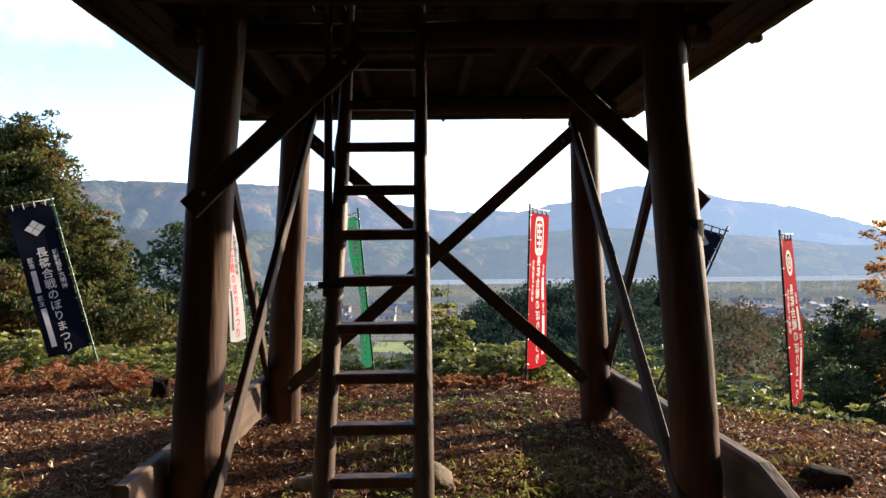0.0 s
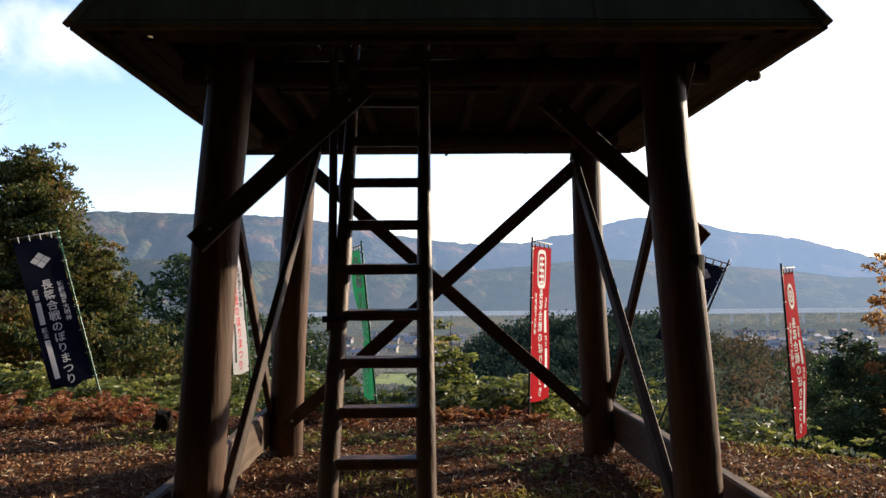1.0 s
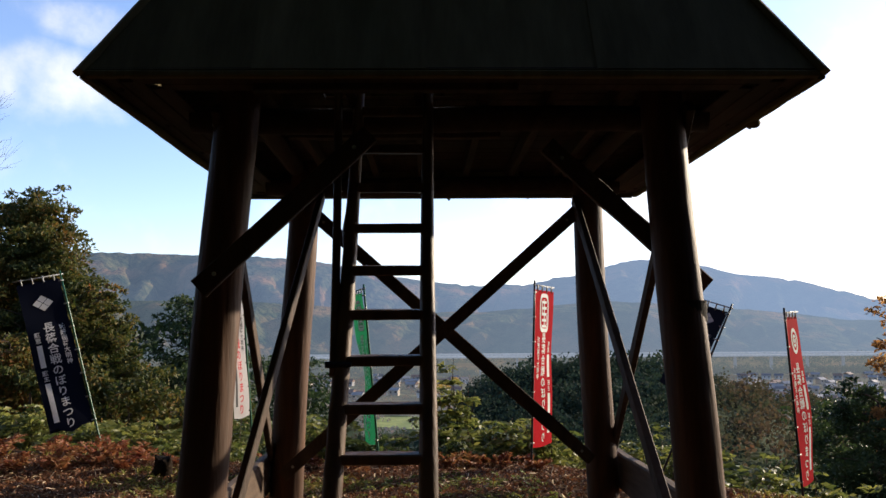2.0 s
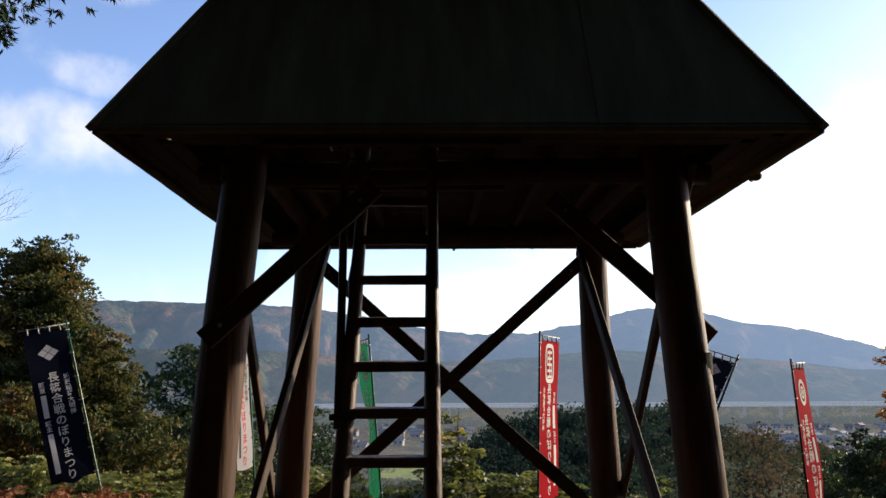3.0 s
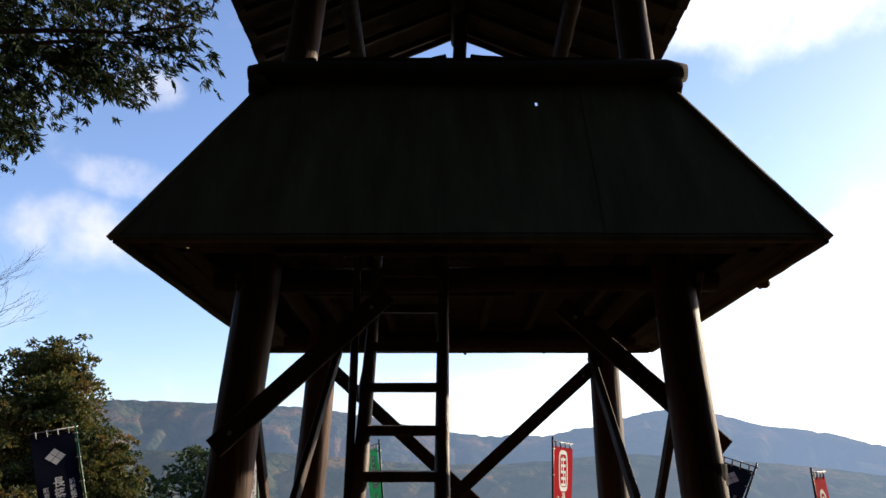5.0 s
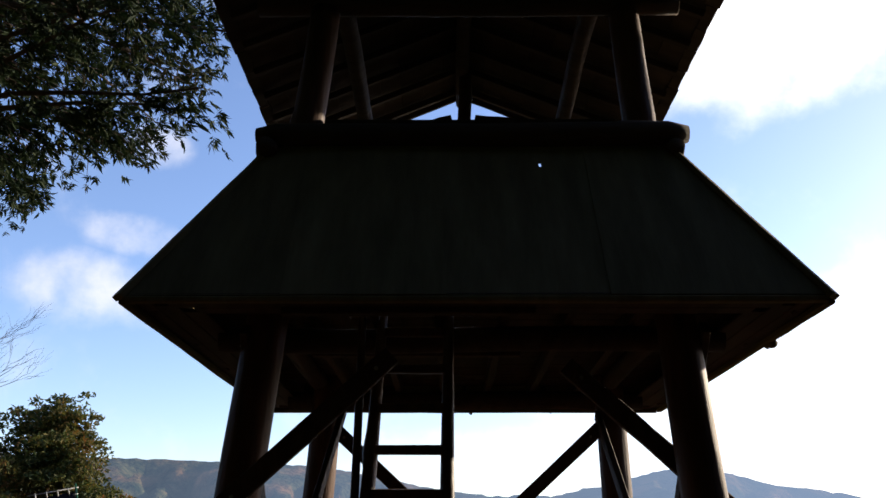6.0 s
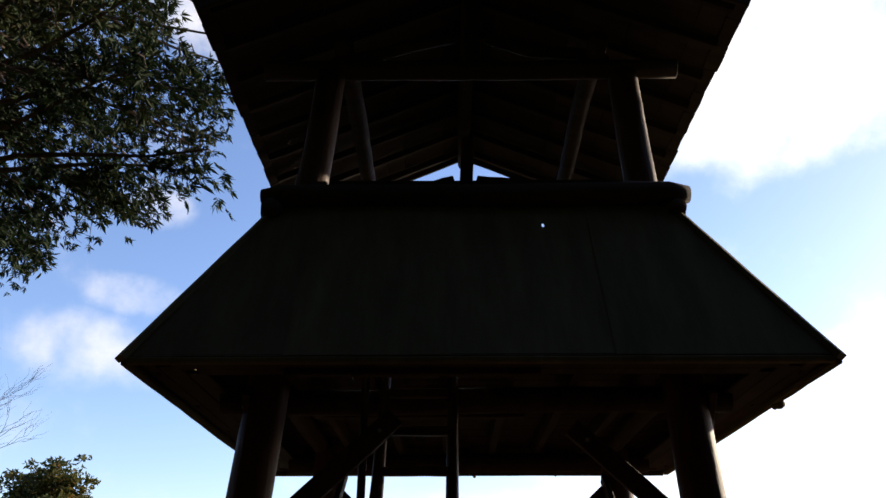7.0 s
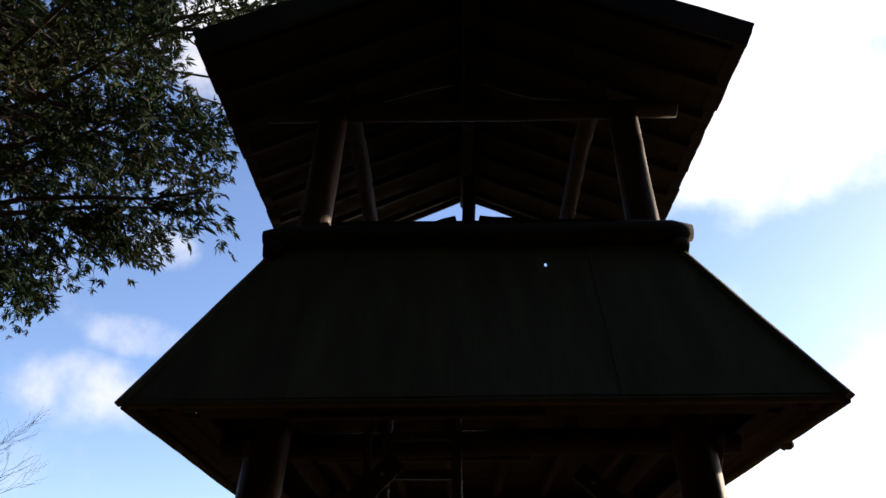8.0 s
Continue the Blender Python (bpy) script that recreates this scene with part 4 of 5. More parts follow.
banner("navy festival banner with white lettering on a leaning green pole", (-4.104, 10.2, -0.25), (-4.80, 10.2, 2.277), (-0.83, -0.56, 0), 0.50, 1.90, "navy", M_INK_WHITE, M_POLE_GREEN, "lozenge", 1, wave=0.015, point=0.14)
banner("red festival banner with white lettering on a dark pole", (0.986, 9.0, -0.12), (1.063, 9.0, 2.041), (0.50, 0.866, 0), 0.56, 1.78, "red", M_INK_WHITE, M_POLE_BLACK, "seal", 2, wave=0.009)
banner("narrow-hanging red festival banner with white lettering seen nearly edge on", (3.64, 8.2, -0.22), (3.539, 8.2, 1.694), (0.66, 0.75, 0), 0.40, 1.74, "red", M_INK_WHITE, M_POLE_BLACK, "round", 3, wave=0.012, belly=-0.02)
banner("green festival banner twisted edge on, on a green pole", (-0.70, 9.4, -0.15), (-0.895, 9.4, 2.031), (-0.34, 0.94, 0), 0.46, 1.78, "green", M_INK_WHITE, M_POLE_GREEN, "seal", 4, wave=0.03)
banner("white festival banner with red and black lettering on a green pole", (-2.164, 9.5, -0.1), (-2.364, 9.5, 2.36), (-0.24, -0.97, 0), 0.38, 1.76, "white", M_INK_BLACK, M_POLE_GREEN, "round", 5, wave=0.012)
banner("navy festival banner with a white crest on a leaning pole", (2.33, 9.0, -0.3), (3.287, 9.0, 1.764), (-0.75, 0.65, 0.0), 0.40, 1.05, "navy", M_INK_WHITE, M_POLE_BLACK, "lozenge", 6, wave=0.03)

# ---- trees round the hilltop ----
G = height
FINE = dict(group="trees on the slope", tufts=9, clump=0.42)
SOLID = dict(group="trees on the slope", tufts=7, clump=0.72)
make_tree("tree", "tall mixed evergreen tree with rusty autumn tints on the slope", (-10.7, 21.5, G(-10.7, 21.5)), 5.15, 3.35, 0.10, 80000, 0.135, M_CONIFER, 11, "cone", limbs=120, slim=0.42, **FINE)
make_tree("tree", "broad evergreen tree with browning leaves on the slope", (-13.4, 20.6, G(-13.4, 20.6)), 4.5, 2.9, 0.30, 36000, 0.14, M_CONIFER, 12, "cone", limbs=70, slim=0.42, **FINE)
make_tree("tree", "evergreen tree with olive leaves on the slope", (-9.1, 20.2, G(-9.1, 20.2)), 2.5, 1.75, 0.03, 36000, 0.12, M_CONIFER, 13, "round", limbs=70, slim=0.42, **FINE)
make_tree("tree", "dark rounded evergreen tree farther down the slope", (-10.9, 38, G(-10.9, 38)), 3.0, 2.7, 0.05, 34000, 0.23, M_SLOPE, 24, "round", limbs=90, slim=0.45, **SOLID)
make_tree("tree", "dark evergreen tree low on the slope", (-8.0, 27, G(-8.0, 27)), 0.1, 2.2, 0.05, 30000, 0.14, M_SLOPE, 15, "round", limbs=60, slim=0.45, **SOLID)
make_tree("tree", "dark evergreen tree low on the slope", (-9.4, 52, G(-9.4, 52)), -0.6, 4.2, 0.10, 16000, 0.32, M_SLOPE, 16, "round", limbs=60, slim=0.5, **SOLID)
make_tree("tree", "dark evergreen standing deep in the wood", (-15.8, 26.5, G(-15.8, 26.5)), 3.6, 3.4, 0.05, 12000, 0.32, M_DARKTREE, 28, "round", limbs=50, slim=0.5, **SOLID)
make_tree("tree", "dark evergreen standing deep in the wood", (-12.0, 25.5, G(-12.0, 25.5)), 2.2, 2.8, 0.05, 12000, 0.28, M_DARKTREE, 29, "round", limbs=50, slim=0.5, **SOLID)
for i, (x, y) in enumerate(((-8.75, 16.8), (-9.5, 17.6), (-8.1, 16.2))):
    make_tree("tree", "slender straight-stemmed young tree in front of the wood", (x, y, G(x, y)), 1.4 - 0.3 * i, 0.6, 0.7, 1400, 0.10, M_CONIFER, 400 + i, "round", group="trees on the slope", limbs=10, trunk=0.055)
make_tree("tree", "slender pale-stemmed young tree in the wood edge", (-10.2, 17.5, G(-10.2, 17.5)), 2.0, 0.9, 0.45, 1500, 0.13, M_CONIFER, 17, "round", group="trees on the slope", limbs=12, trunk=0.06)
make_tree("tree", "tree with sparse orange autumn leaves at the slope", (11.05, 16.6, G(11.05, 16.6)), 2.6, 2.0, 0.45, 15000, 0.11, M_AUTUMN, 18, "round", limbs=36, trunk=0.10, **FINE)
make_tree("tree", "dark conifer standing low on the slope", (9.4, 17.0, G(9.4, 17.0)), 0.15, 1.75, 0.05, 32000, 0.12, M_SLOPE, 19, "round", limbs=60, slim=0.42, **SOLID)
make_tree("tree", "dark conifer standing low on the slope", (11.0, 21.0, G(11.0, 21.0)), -0.6, 2.2, 0.05, 22000, 0.15, M_SLOPE, 20, "round", limbs=50, slim=0.45, **SOLID)


def make_bare_tree(base, tall, seed):
    """A leafless tree of ever finer twigs."""
    rnd = random.Random(seed)
    t = thing("tree", "bare leafless tree with fine upward twigs at the wood edge", "tree", "trees on the slope", at=base)
    inv = Matrix.Translation((-base[0], -base[1], -base[2]))
    o = log("trunk", base, (base[0] + 0.1, base[1], base[2] + tall * 0.5), 0.07, 0.04, M_BARK, t, sides=8, rings=8, wobble=0.06, knots=2, seed=seed)
    o.matrix_parent_inverse = inv
    bm = bmesh.new()

    def grow(p, d, ln, r, depth):
        q = p + d * ln
        add_log(bm, p, q, r, r * 0.6, sides=4, rings=3, wobble=0.12 * ln, knots=0, seed=rnd.randrange(9999))
        if depth:
            for k in range(3 if depth > 1 else 4):
                e = Vector((d.x + rnd.uniform(-0.7, 0.7), d.y + rnd.uniform(-0.7, 0.7), d.z + rnd.uniform(-0.25, 0.5))).normalized()
                grow(p.lerp(q, rnd.uniform(0.45, 1.0)), e, ln * rnd.uniform(0.55, 0.8), r * 0.55, depth - 1)
    for k in range(5):
        a = k * 1.3 + 0.4
        grow(Vector((base[0] + 0.1, base[1], base[2] + tall * (0.38 + 0.03 * k))), Vector((math.cos(a) * 0.6, math.sin(a) * 0.6, 0.75)).normalized(), tall * 0.22, 0.022, 4)
    o = part("branchwork", bm, M_BARK, t)
    o.matrix_parent_inverse = inv


make_bare_tree((-9.95, 13.2, G(-9.95, 13.2)), 7.4, 21)

# big cypress whose hanging boughs reach in over the clearing
def crown_floor(x, y):
    """Height under which the boughs have died back: it rises towards the tower."""
    bearing = math.degrees(math.atan2(x, max(0.5, y)))
    return 1.6 + math.hypot(x, y) * math.tan(radians(max(16.0, min(60.0, 19.8 + 0.95 * (bearing + 29)))))


def make_cypress(base, top, seed):
    rng = np.random.default_rng(seed)
    t = thing("cypress_tree", "tall dark cypress with drooping leafy boughs over the clearing", "tree", at=base)
    inv = Matrix.Translation((-base[0], -base[1], -base[2]))
    o = log("trunk", (base[0], base[1], base[2] - 0.4), (base[0] + 0.3, base[1], top), 0.34, 0.06, M_BARK, t, sides=14, rings=18, wobble=0.2, knots=6, seed=seed)
    o.matrix_parent_inverse = inv
    bm = bmesh.new()
    C, S, A = [], [], []
    rnd = random.Random(seed)
    for i in range(170):
        f = 0.36 + 0.62 * i / 170
        a = i * 2.399 + rnd.uniform(-0.3, 0.3)
        reach = (6.5 if f < 0.75 else 6.5 * (1.08 - f) / 0.33) * rnd.uniform(0.72, 1.0)
        z0 = base[2] + (top - base[2]) * f
        p0 = Vector((base[0] + 0.3 * f, base[1], z0))
        p1 = p0 + Vector((math.cos(a) * reach, math.sin(a) * reach, reach * rnd.uniform(-0.12, 0.16)))
        if p1.z < crown_floor(p1.x, p1.y) - 0.3:
            continue
        add_log(bm, p0, p1, 0.06, 0.012, sides=6, rings=6, wobble=0.25, knots=0, seed=seed + i)
        for k in range(15):
            u = 0.22 + 0.78 * (k + rnd.random()) / 15
            b = a + rnd.choice((-1, 1)) * rnd.uniform(0.5, 1.2)
            ln = rnd.uniform(0.6, 1.5) * (1.15 - 0.5 * u)
            q0 = p0.lerp(p1, u)
            q1 = q0 + Vector((math.cos(b) * ln, math.sin(b) * ln, -ln * rnd.uniform(0.1, 0.5)))
            if q1.z < crown_floor(q1.x, q1.y) + rnd.uniform(-0.25, 0.2):      # the lower, shaded sprays have died back
                continue
            bearing, lift = math.degrees(math.atan2(q1.x, max(0.5, q1.y))), math.degrees(math.atan2(q1.z - 1.6, math.hypot(q1.x, q1.y)))
            if rnd.random() < 0.18 or (-24.5 < bearing < -17.0 and 36.0 < lift < 41.0):      # light gaps between the boughs
                continue
            add_log(bm, q0, q1, 0.014, 0.004, sides=4, rings=3, wobble=0.1, knots=0, seed=i * 31 + k)
            # feathery fans along the spray: each a handful of scaly blades spread from one point
            m, blades = (20 if q0.x > -0.8 * q0.y else 5), 9          # sparser round the back
            w = rng.random(m) ** 0.8
            hub = np.array(q0)[None] + (np.array(q1) - np.array(q0))[None] * w[:, None] + rng.normal(size=(m, 3)) * 0.12 * (0.4 + w[:, None])
            axis = unit(np.array([[math.cos(b), math.sin(b), -0.45]]) + rng.normal(size=(m, 3)) * 0.55)
            side = unit(np.cross(axis, rng.normal(size=(m, 3))))
            turn = np.linspace(-1.2, 1.2, blades)[None, :, None]
            blade = axis[:, None] * np.cos(turn) + side[:, None] * np.sin(turn)
            size = rng.uniform(0.09, 0.21, (m, blades)) * (1.15 - 0.35 * np.abs(turn[..., 0]))
            C.append((hub[:, None] + blade * size[..., None] * 0.5 + axis[:, None] * 0.05 * rng.random((m, blades, 1))).reshape(-1, 3))
            S.append(size.reshape(-1)), A.append(blade.reshape(-1, 3) * 1.6)
    o = part("boughwork", bm, M_BARK, t)
    o.matrix_parent_inverse = inv
    o = leaves("foliage", np.concatenate(C), np.concatenate(S), M_CEDAR, t, slim=0.22, aim=np.concatenate(A), droop=0.2, seed=seed, fold=0.06)
    o.matrix_parent_inverse = inv


make_cypress((-8.6, 9.6, G(-8.6, 9.6)), 17.0, 40)

# unseen wood added behind and beside the camera: closes the clearing, blocks sky light
k = 0
AZ0, AZ1 = (122, 100, 98), (252, 284, 296)
for ring, (rad0, n) in enumerate(((5.2, 9), (9.0, 16), (14.0, 21))):
    for i in range(n):
        az = AZ0[ring] + (AZ1[ring] - AZ0[ring]) * i / (n - 1)
        x, y = math.sin(radians(az)) * rad0 + random.uniform(-0.6, 0.6), math.cos(radians(az)) * rad0 + random.uniform(-0.6, 0.6)
        make_tree("tree", "tall dark unseen conifer added round the clearing to block light", (x, y, G(x, y)), random.uniform(15, 19), 3.8, 0.06, 3700, 0.72, M_DARKTREE, 200 + k, "round", group="wood round the clearing", limbs=26, trunk=0.22, slim=0.7)
        k += 1
for x, y, tall in ((10.4, 6.6, 13.0), (12.8, 3.6, 16.0), (10.2, 1.2, 16.0)):      # unseen too, added on the sunny side to shade the ground before the tower
    make_tree("tree", "tall dark unseen conifer added round the clearing to block light", (x, y, G(x, y)), tall, 2.2, 0.04, 6000, 0.46, M_DARKTREE, 200 + k, "round", group="wood round the clearing", limbs=30, trunk=0.22, slim=0.7)
    k += 1

# ---- shrubs, ferns, grass and litter ----
SHRUBS = ((0.55, 10.9, 0.9, 0.72), (1.6, 11.0, 0.9, 0.78), (-0.9, 11.2, 0.7, 0.62), (2.75, 10.6, 0.8, 1.05), (4.3, 9.6, 0.8, 0.85), (3.7, 10.2, 0.9, 1.15),
          (-2.1, 11.8, 0.8, 1.0), (0.10, 11.6, 0.45, 1.65), (2.2, 12.0, 0.9, 1.0), (5.2, 8.8, 0.7, 0.45), (-3.5, 13.5, 1.0, 1.1), (1.15, 10.4, 0.6, 0.6), (-1.6, 10.9, 0.6, 0.7), (-6.3, 12.4, 0.8, 0.65), (-5.1, 11.6, 0.7, 0.5), (-4.2, 12.4, 0.8, 0.8), (-7.3, 13.0, 0.8, 0.7))
for i, (x, y, r, h) in enumerate(SHRUBS):
    make_shrub("shrub", "leafy green shrub with pinnate leaves below the crest", (x, y, G(x, y)), r, h + 0.08, 15, 0.135, M_BUSH, 300 + i)

for i, (x, y, top, rad) in enumerate(((-8.4, 17.2, 0.9, 1.3), (-6.7, 17.8, 0.5, 1.3), (-5.3, 18.6, 0.1, 1.4), (-11.6, 16.4, 1.5, 1.4), (-10.0, 15.2, -0.1, 1.0), (-7.6, 14.8, -0.2, 0.9), (-6.0, 14.6, -0.35, 0.9))):
    make_tree("small_tree", "low bushy evergreen in the shade of the wood edge", (x, y, G(x, y)), top, rad, 0.0, 6500, 0.12, M_CONIFER, 330 + i, "round", group="undergrowth of the wood edge", limbs=22, trunk=0.04)
rng = np.random.default_rng(5)


def fern_bank():
    P, D, Ls = [], [], []
    for i in range(80):
        x = rng.uniform(-8.5, 2.6)
        if x > -3.0 and rng.random() < 0.45:
            continue
        y = crest(x) + rng.normal(-0.15, 0.45) + (0.5 if x > -3 else -0.2)
        n = rng.integers(4, 8)
        big = rng.choice((0.6, 1.0, 1.35))
        for k in range(n):
            a = rng.uniform(0, math.tau)
            P.append((x, y, G(x, y) + 0.02)), D.append((math.cos(a), math.sin(a), rng.uniform(0.5, 1.8))), Ls.append(rng.uniform(0.16, 0.42) * (1.0 if x < -3 else 0.6) * big)
    C, S, A = sprays(P, D, Ls, 11, 0.085, 6)
    tagged(leaves("dry_fern", C, S, M_FERN, slim=0.35, aim=A, seed=6), "reddish dried fern and bracken along the crest", "fern", kind="stuff")


fern_bank()


def scatter(n, x0, x1, y0, y1):
    x, y = rng.uniform(x0, x1, n), rng.uniform(y0, y1, n)
    keep = np.array([b < crest(a) + 0.9 for a, b in zip(x, y)])
    x, y = x[keep], y[keep]
    return x, y, np.array([G(a, b) for a, b in zip(x, y)])


x, y, z = scatter(105000, -7.5, 6.5, 3.2, 10.5)
xb, yb, zb = scatter(22000, -5.0, 5.0, -3.0, 3.2)
x, y, z = np.concatenate([x, xb]), np.concatenate([y, yb]), np.concatenate([z, zb])
ob = leaves("leaf_litter", np.stack([x, y, z + rng.uniform(0.004, 0.022, len(x))], 1), rng.uniform(0.014, 0.052, len(x)), M_LITTER, slim=0.55,
            aim=np.stack([rng.normal(size=len(x)), rng.normal(size=len(x)), rng.normal(size=len(x)) * 0.55], 1), seed=7)
tagged(ob, "fallen brown leaves and bark chips strewn over the earth", "leaf litter", kind="stuff")
x, y, z = scatter(26000, -7.5, 6.5, 3.2, 10.5)
keep = np.array([noise.noise((a * 0.8, b * 0.8, 9)) > 0.16 for a, b in zip(x, y)])
x, y, z = x[keep], y[keep], z[keep]
ob = leaves("grass", np.stack([x, y, z + 0.03], 1), rng.uniform(0.04, 0.12, len(x)), M_GRASS, slim=0.10, aim=np.stack([rng.normal(size=len(x)), rng.normal(size=len(x)), 0.9 + 0 * x], 1), seed=8)
tagged(ob, "short sparse grass and moss blades in patches", "grass", kind="stuff")
x, y, z = scatter(9000, -7.5, 6.5, 3.2, 10.5)
ob = leaves("straw", np.stack([x, y, z + rng.uniform(0.01, 0.03, len(x))], 1), rng.uniform(0.03, 0.11, len(x)), M_STRAW, slim=0.12,
            aim=np.stack([rng.normal(size=len(x)), rng.normal(size=len(x)), rng.normal(size=len(x)) * 0.2], 1), seed=17)
tagged(ob, "pale dry straw and pine needles over the litter", "straw", kind="stuff")
x, y, z = scatter(2600, -5.5, 5.0, 3.6, 9.0)
keep = np.array([noise.noise((a * 0.7, b * 0.7, 19)) > 0.22 for a, b in zip(x, y)])
P = np.stack([x, y, z], 1)[keep]
n = len(P)
az = rng.uniform(0, math.tau, n)
C, S, A = sprays(P, np.stack([np.cos(az), np.sin(az), rng.uniform(0.5, 1.6, n)], 1), rng.uniform(0.06, 0.17, n), 4, 0.045, 18)
tagged(leaves("weeds", C, S, M_BUSH, slim=0.4, aim=A, seed=18), "small green weeds sprouting through the litter", "weeds", kind="stuff")
bm = bmesh.new()
for i in range(170):
    px, py = rng.uniform(-6.5, 5.5), rng.uniform(3.4, 9.2)
    if py > crest(px) + 0.4:
        continue
    a, ln = rng.uniform(0, math.tau), rng.uniform(0.08, 0.42)
    pz = G(px, py) + 0.012
    add_log(bm, (px, py, pz), (px + math.cos(a) * ln, py + math.sin(a) * ln, pz + rng.uniform(0, 0.05)), 0.006, 0.003, sides=5, rings=3, wobble=0.08, knots=0, seed=i)
tagged(part("twigs", bm, M_TWIG), "dead twigs lying about on the ground", "twig", kind="stuff")

# rotten stumps
def make_stump(x, y, rad, tall, label, seed):
    bm = bmesh.new()
    z = G(x, y)
    add_log(bm, (x, y, z - 0.06), (x + 0.01, y, z + tall), rad * 1.15, rad * 0.85, sides=34, rings=12, wobble=0.0, knots=10, seed=seed)
    for v in bm.verts:
        k = noise.noise(v.co * 7) * 0.30 + noise.noise(v.co * 19) * 0.12
        v.co += Vector((v.co.x - x, v.co.y - y, 0)) * k
        if v.co.z > z + tall * 0.4:
            v.co.z += tall * (0.22 * noise.noise(v.co * 11) + 0.14 * noise.noise(v.co * 31))
    tagged(part("tree_stump", bm, M_STUMP, smooth=True), label, "stump")


make_stump(2.46, 5.2, 0.16, 0.09, "low rotten tree stump with a ragged dark top", 77)
make_stump(-3.0, 8.75, 0.09, 0.20, "short dark stump standing among dry ferns", 78)

# ---- far woods on the spur and the valley sides ----
def woods(name, label, spots, material, seed, leaf=1.3, per=80):
    r = np.random.default_rng(seed)
    C, S = [], []
    for x, y, rad, hh in spots:
        z = G(x, y)
        n = per
        off = unit(r.normal(size=(n, 3))) * (0.62 + 0.38 * r.random((n, 1)))
        off[:, 2] = np.abs(off[:, 2]) * 1.1 - 0.25
        C.append(np.array((x, y, z + hh * 0.45)) + off * np.array((rad, rad, hh * 0.55)))
        S.append(r.uniform(0.6, 1.3, n) * leaf * rad / 3.5)
    o = leaves(name, np.concatenate(C), np.concatenate(S), material, slim=0.75, seed=seed, fold=0.1)
    return tagged(o, label, "wood", kind="stuff")


def spots(n, x0, x1, y0, y1, seed, rad=(2.6, 4.6), tall=(7, 12), turn=(-90, 90)):
    r = np.random.default_rng(seed)
    out = [(r.uniform(x0, x1), r.uniform(y0, y1), r.uniform(*rad), r.uniform(*tall)) for _ in range(n)]
    # a fire-break keeps the view down to the town open
    out = [q for q in out if turn[0] < math.degrees(math.atan2(q[0], q[1])) < turn[1] + 3 * math.sin(q[1])]
    return [q for q in out if q[1] > 420 or not -9.0 < math.degrees(math.atan2(q[0], q[1])) < (2.5 if q[1] > 100 else 6.0) or G(q[0], q[1]) + q[3] < 1.5 - 0.118 * math.hypot(q[0], q[1])]


M_FARDARK = leaf_mat("far_evergreen", ((0.018, 0.032, 0.020), (0.026, 0.042, 0.025), (0.035, 0.050, 0.028)), 0.3, 1.0, 0.2, 0.12)
M_FARWARM = leaf_mat("far_autumn", ((0.026, 0.040, 0.022), (0.060, 0.060, 0.030), (0.115, 0.075, 0.040), (0.20, 0.095, 0.048)), 0.35, 1.0, 0.2, 0.10)
M_YELLOW = leaf_mat("yellow_leaves", ((0.40, 0.25, 0.05), (0.55, 0.38, 0.08)), 0.4)
woods("evergreen_wood", "dark evergreen wood covering the spur below the hill", spots(900, -5, 95, 105, 260, 51, turn=(-90, 17)) + spots(300, 0, 40, 45, 110, 52, (2, 3.4), (4, 7), turn=(-90, 17)), M_FARDARK, 53, leaf=0.8, per=130)
woods("autumn_wood", "brown and russet mixed wood on the valley side", spots(620, 25, 260, 110, 330, 54, turn=(15, 60)) + spots(260, 12, 70, 40, 110, 55, (1.8, 3.0), (4, 6), turn=(15, 60)), M_FARWARM, 56, leaf=0.8, per=120)
woods("slope_wood", "green wood on the slope towards the valley", spots(420, -150, -14, 60, 260, 57) + spots(120, -40, -8, 34, 70, 58, (1.8, 3.0), (4, 6)), M_FARDARK, 59, leaf=0.85, per=90)
woods("mixed_wood", "mixed green and brown trees on the slope above the town", spots(420, -60, 30, 60, 410, 63, (2.4, 4.2), (5, 9), turn=(-12, 8)), M_FARWARM, 64, leaf=0.7, per=140)
def add_haze_glow(m, amount):
    """The same material with valley haze painted in as flat grey-blue emission."""
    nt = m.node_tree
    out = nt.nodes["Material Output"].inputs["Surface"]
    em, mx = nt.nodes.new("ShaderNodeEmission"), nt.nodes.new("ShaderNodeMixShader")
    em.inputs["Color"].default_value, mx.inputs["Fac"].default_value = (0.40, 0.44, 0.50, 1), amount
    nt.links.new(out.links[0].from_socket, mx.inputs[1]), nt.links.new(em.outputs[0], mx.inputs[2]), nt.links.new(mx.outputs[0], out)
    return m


M_VALLEYLEAF = add_haze_glow(leaf_mat("valley_leaves", ((0.03, 0.05, 0.025), (0.06, 0.07, 0.03), (0.16, 0.08, 0.04), (0.30, 0.12, 0.05)), 0.3, 1.0), 0.16)
M_VALLEYDARK = add_haze_glow(leaf_mat("valley_evergreen", ((0.025, 0.045, 0.025), (0.05, 0.07, 0.035)), 0.3, 1.0), 0.2)
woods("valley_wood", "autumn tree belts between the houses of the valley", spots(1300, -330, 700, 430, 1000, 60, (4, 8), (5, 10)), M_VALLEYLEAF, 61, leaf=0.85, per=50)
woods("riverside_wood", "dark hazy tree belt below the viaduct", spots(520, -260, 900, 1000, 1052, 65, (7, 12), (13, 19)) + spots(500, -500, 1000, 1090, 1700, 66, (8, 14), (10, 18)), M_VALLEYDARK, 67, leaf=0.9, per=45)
woods("ginkgo_trees", "bright yellow autumn trees in the valley town", [(x, y, 6, 14) for x, y in ((6, 800), (18, 815), (-4, 830), (30, 880), (12, 760))], M_YELLOW, 62, leaf=0.8, per=300)

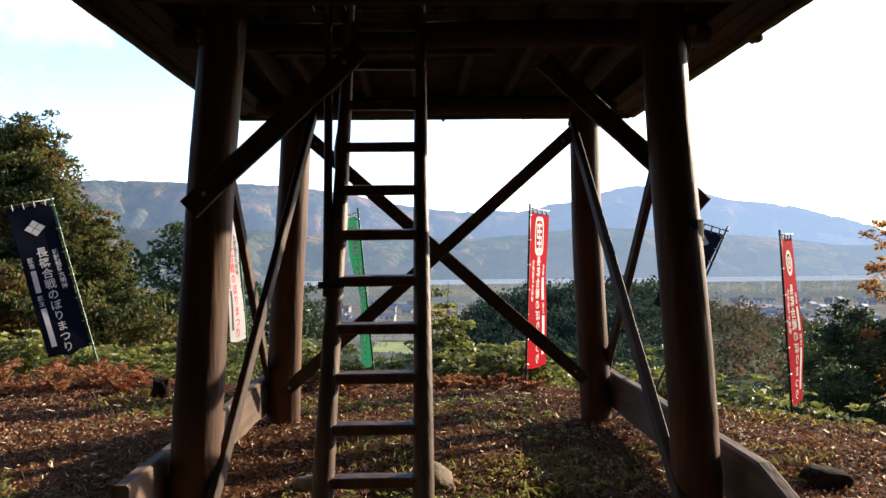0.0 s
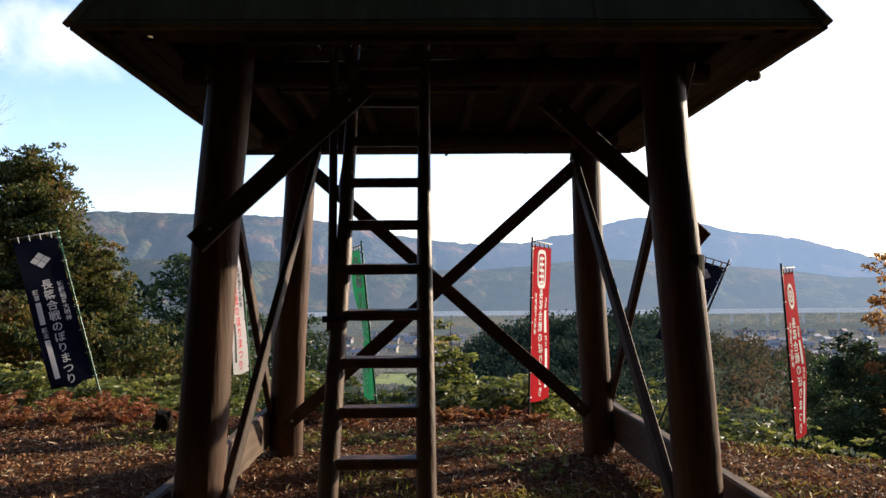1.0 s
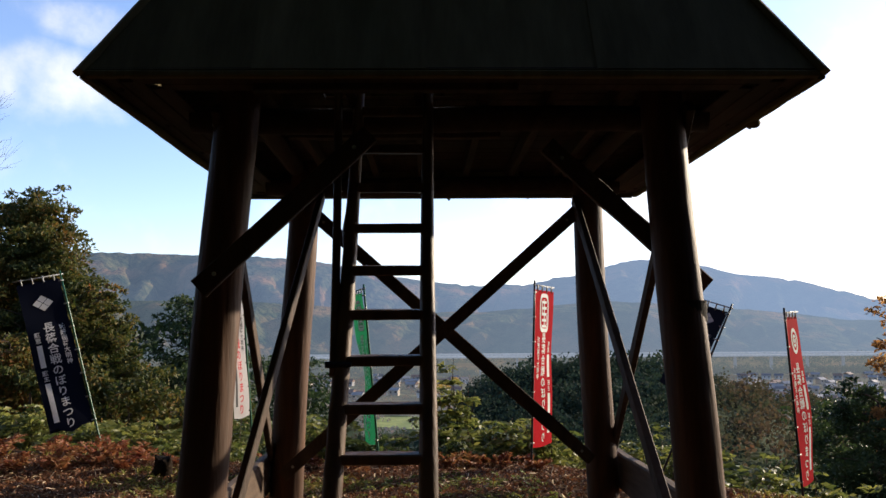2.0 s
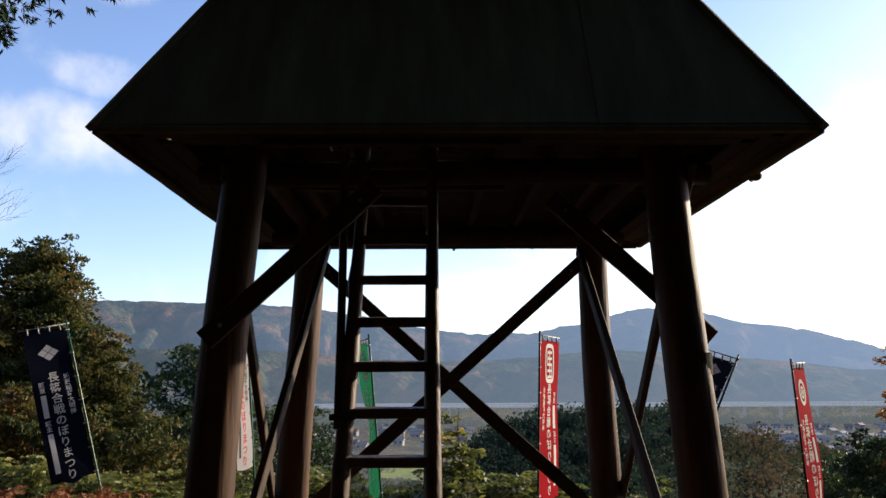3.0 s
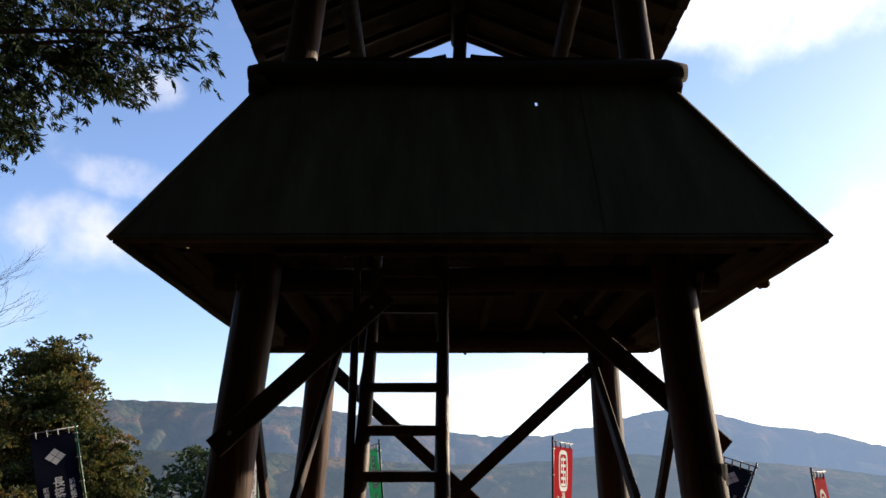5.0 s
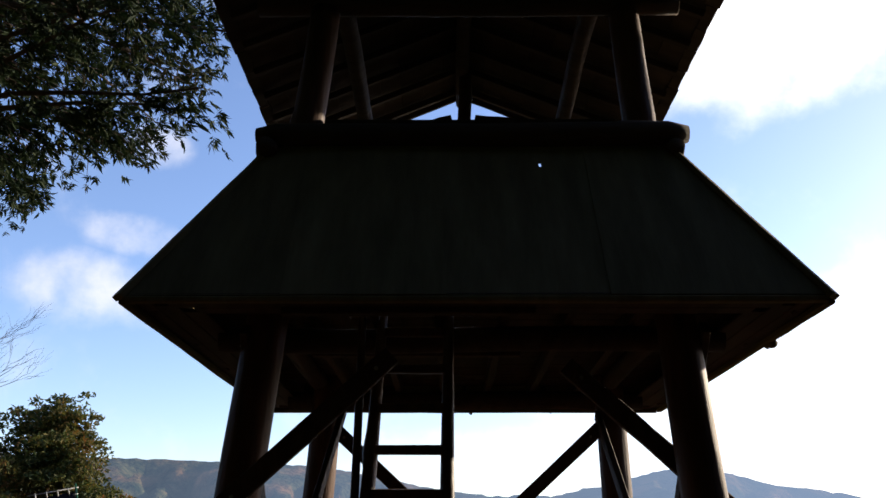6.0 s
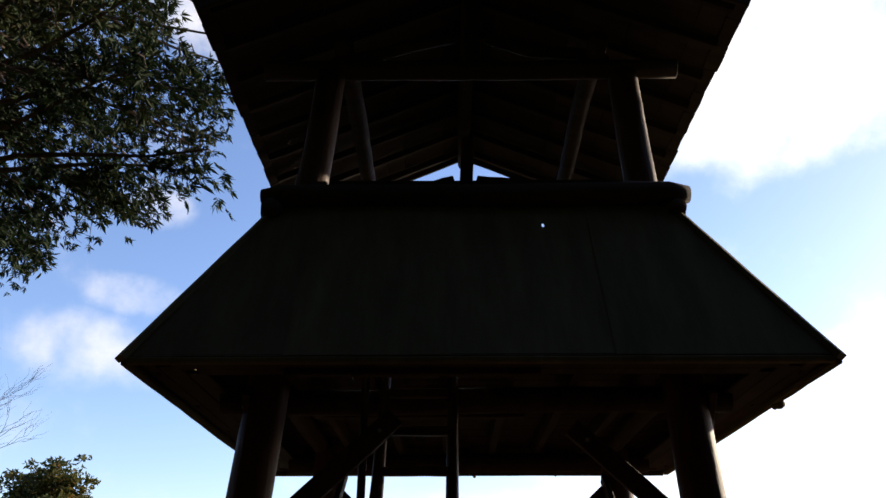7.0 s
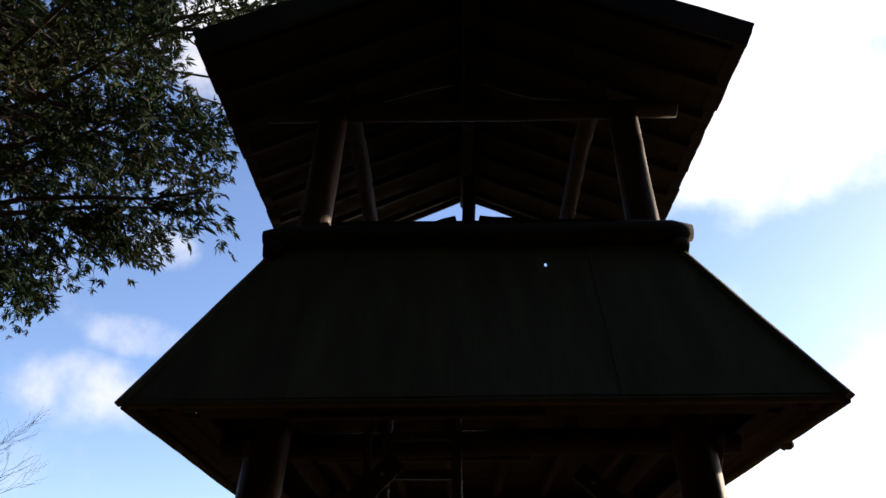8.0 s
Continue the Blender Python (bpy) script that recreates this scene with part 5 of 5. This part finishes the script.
# valley floor, its haze painted on as grey emission
M_VALLEY = haze_glow_mat("valley_floor", (0.04, 0.05, 0.03), (0.11, 0.105, 0.06), (0.16, 0.10, 0.06), 0.02, (0.42, 0.43, 0.45), 0.10, 0.28)
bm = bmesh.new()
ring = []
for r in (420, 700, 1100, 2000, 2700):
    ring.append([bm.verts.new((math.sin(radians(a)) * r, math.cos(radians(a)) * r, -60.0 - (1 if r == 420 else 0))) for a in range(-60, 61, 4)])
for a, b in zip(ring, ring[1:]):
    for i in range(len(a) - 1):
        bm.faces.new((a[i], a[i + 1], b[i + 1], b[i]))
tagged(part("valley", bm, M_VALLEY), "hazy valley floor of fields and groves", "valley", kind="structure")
bm = bmesh.new()
bmesh.ops.create_cube(bm, size=1, matrix=Matrix.Translation((-17, 520, -59.6)) @ Matrix.Diagonal((34, 110, 0.5, 1)))
tagged(part("rice_field", bm, mat("field_grass", (0.16, 0.20, 0.05), (0.32, 0.34, 0.10), scale=0.08, rough=0.9, bump=0)), "light green mown field in the valley", "field")

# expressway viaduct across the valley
# viaduct concrete also carries haze as emission, which brightens its shaded side
M_CONCRETE = add_haze_glow(mat("concrete", (0.46, 0.45, 0.43), (0.60, 0.58, 0.56), scale=0.3, rough=0.85, bump=0.1), 0.25)
M_PIER = add_haze_glow(mat("pier_concrete", (0.16, 0.16, 0.16), (0.24, 0.24, 0.23), scale=0.3, rough=0.9, bump=0.0), 0.25)
via = thing("viaduct", "long pale concrete expressway viaduct crossing the valley", "bridge", at=(250, 1060, -60))
v_inv = Matrix.Translation((-250, -1060, 60))
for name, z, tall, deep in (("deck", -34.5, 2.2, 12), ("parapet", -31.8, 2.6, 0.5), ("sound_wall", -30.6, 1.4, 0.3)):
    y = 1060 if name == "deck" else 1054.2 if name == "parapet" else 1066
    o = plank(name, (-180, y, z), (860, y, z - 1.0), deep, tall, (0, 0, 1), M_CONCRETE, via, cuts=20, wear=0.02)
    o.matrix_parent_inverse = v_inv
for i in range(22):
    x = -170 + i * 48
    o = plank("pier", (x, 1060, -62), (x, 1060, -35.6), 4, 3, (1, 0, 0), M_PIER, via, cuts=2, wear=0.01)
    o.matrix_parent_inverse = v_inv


# town houses, far off
def make_house(wall_m, roof_m):
    h = thing("house", "small far-off town house with a pitched roof", "house", "houses of the valley town")
    bm = bmesh.new()
    bmesh.ops.create_cube(bm, size=1, matrix=Matrix.Translation((0, 0, 2.7)) @ Matrix.Diagonal((9, 7, 5.4, 1)))
    part("wall", bm, wall_m, h)
    bm = bmesh.new()
    pr = [(-5.2, -4.2, 5.2), (5.2, -4.2, 5.2), (5.2, 4.2, 5.2), (-5.2, 4.2, 5.2), (-5.2, 0, 7.6), (5.2, 0, 7.6)]
    v = [bm.verts.new(p) for p in pr]
    for f in ((0, 1, 5, 4), (2, 3, 4, 5), (0, 4, 3), (1, 2, 5), (3, 2, 1, 0)):
        bm.faces.new([v[i] for i in f])
    part("roof", bm, roof_m, h)
    for sx in (-2.4, 2.4):
        bm = bmesh.new()
        bmesh.ops.create_cube(bm, size=1, matrix=Matrix.Translation((sx, -3.52, 3.6)) @ Matrix.Diagonal((1.8, 0.12, 1.3, 1)))
        part("window", bm, M_PLASTIC, h)
    return h


WALLS = (plain("white_wall", (0.55, 0.53, 0.50)), plain("cream_wall", (0.40, 0.35, 0.29)), plain("grey_wall", (0.28, 0.28, 0.28)))
ROOFS = (plain("slate_roof", (0.15, 0.145, 0.145)), plain("pale_roof", (0.26, 0.25, 0.245)), plain("brown_roof", (0.22, 0.14, 0.10)))
rnd = random.Random(9)
protos = [make_house(WALLS[i], ROOFS[i]) for i in range(3)]
for i, p in enumerate(protos):
    p.matrix_basis = pose(-60 + i * 40, 900, -60.2)
for i in range(150):
    if i < 85:
        y = rnd.uniform(700, 1020)
        x = y * math.tan(radians(rnd.uniform(-9, 6)))
    else:
        y = rnd.uniform(640, 980)
        x = y * math.tan(radians(rnd.uniform(21, 33)))
    copy_thing(protos[i % 3], pose(x, y, -60.2, 0, 0, rnd.uniform(-40, 40)))
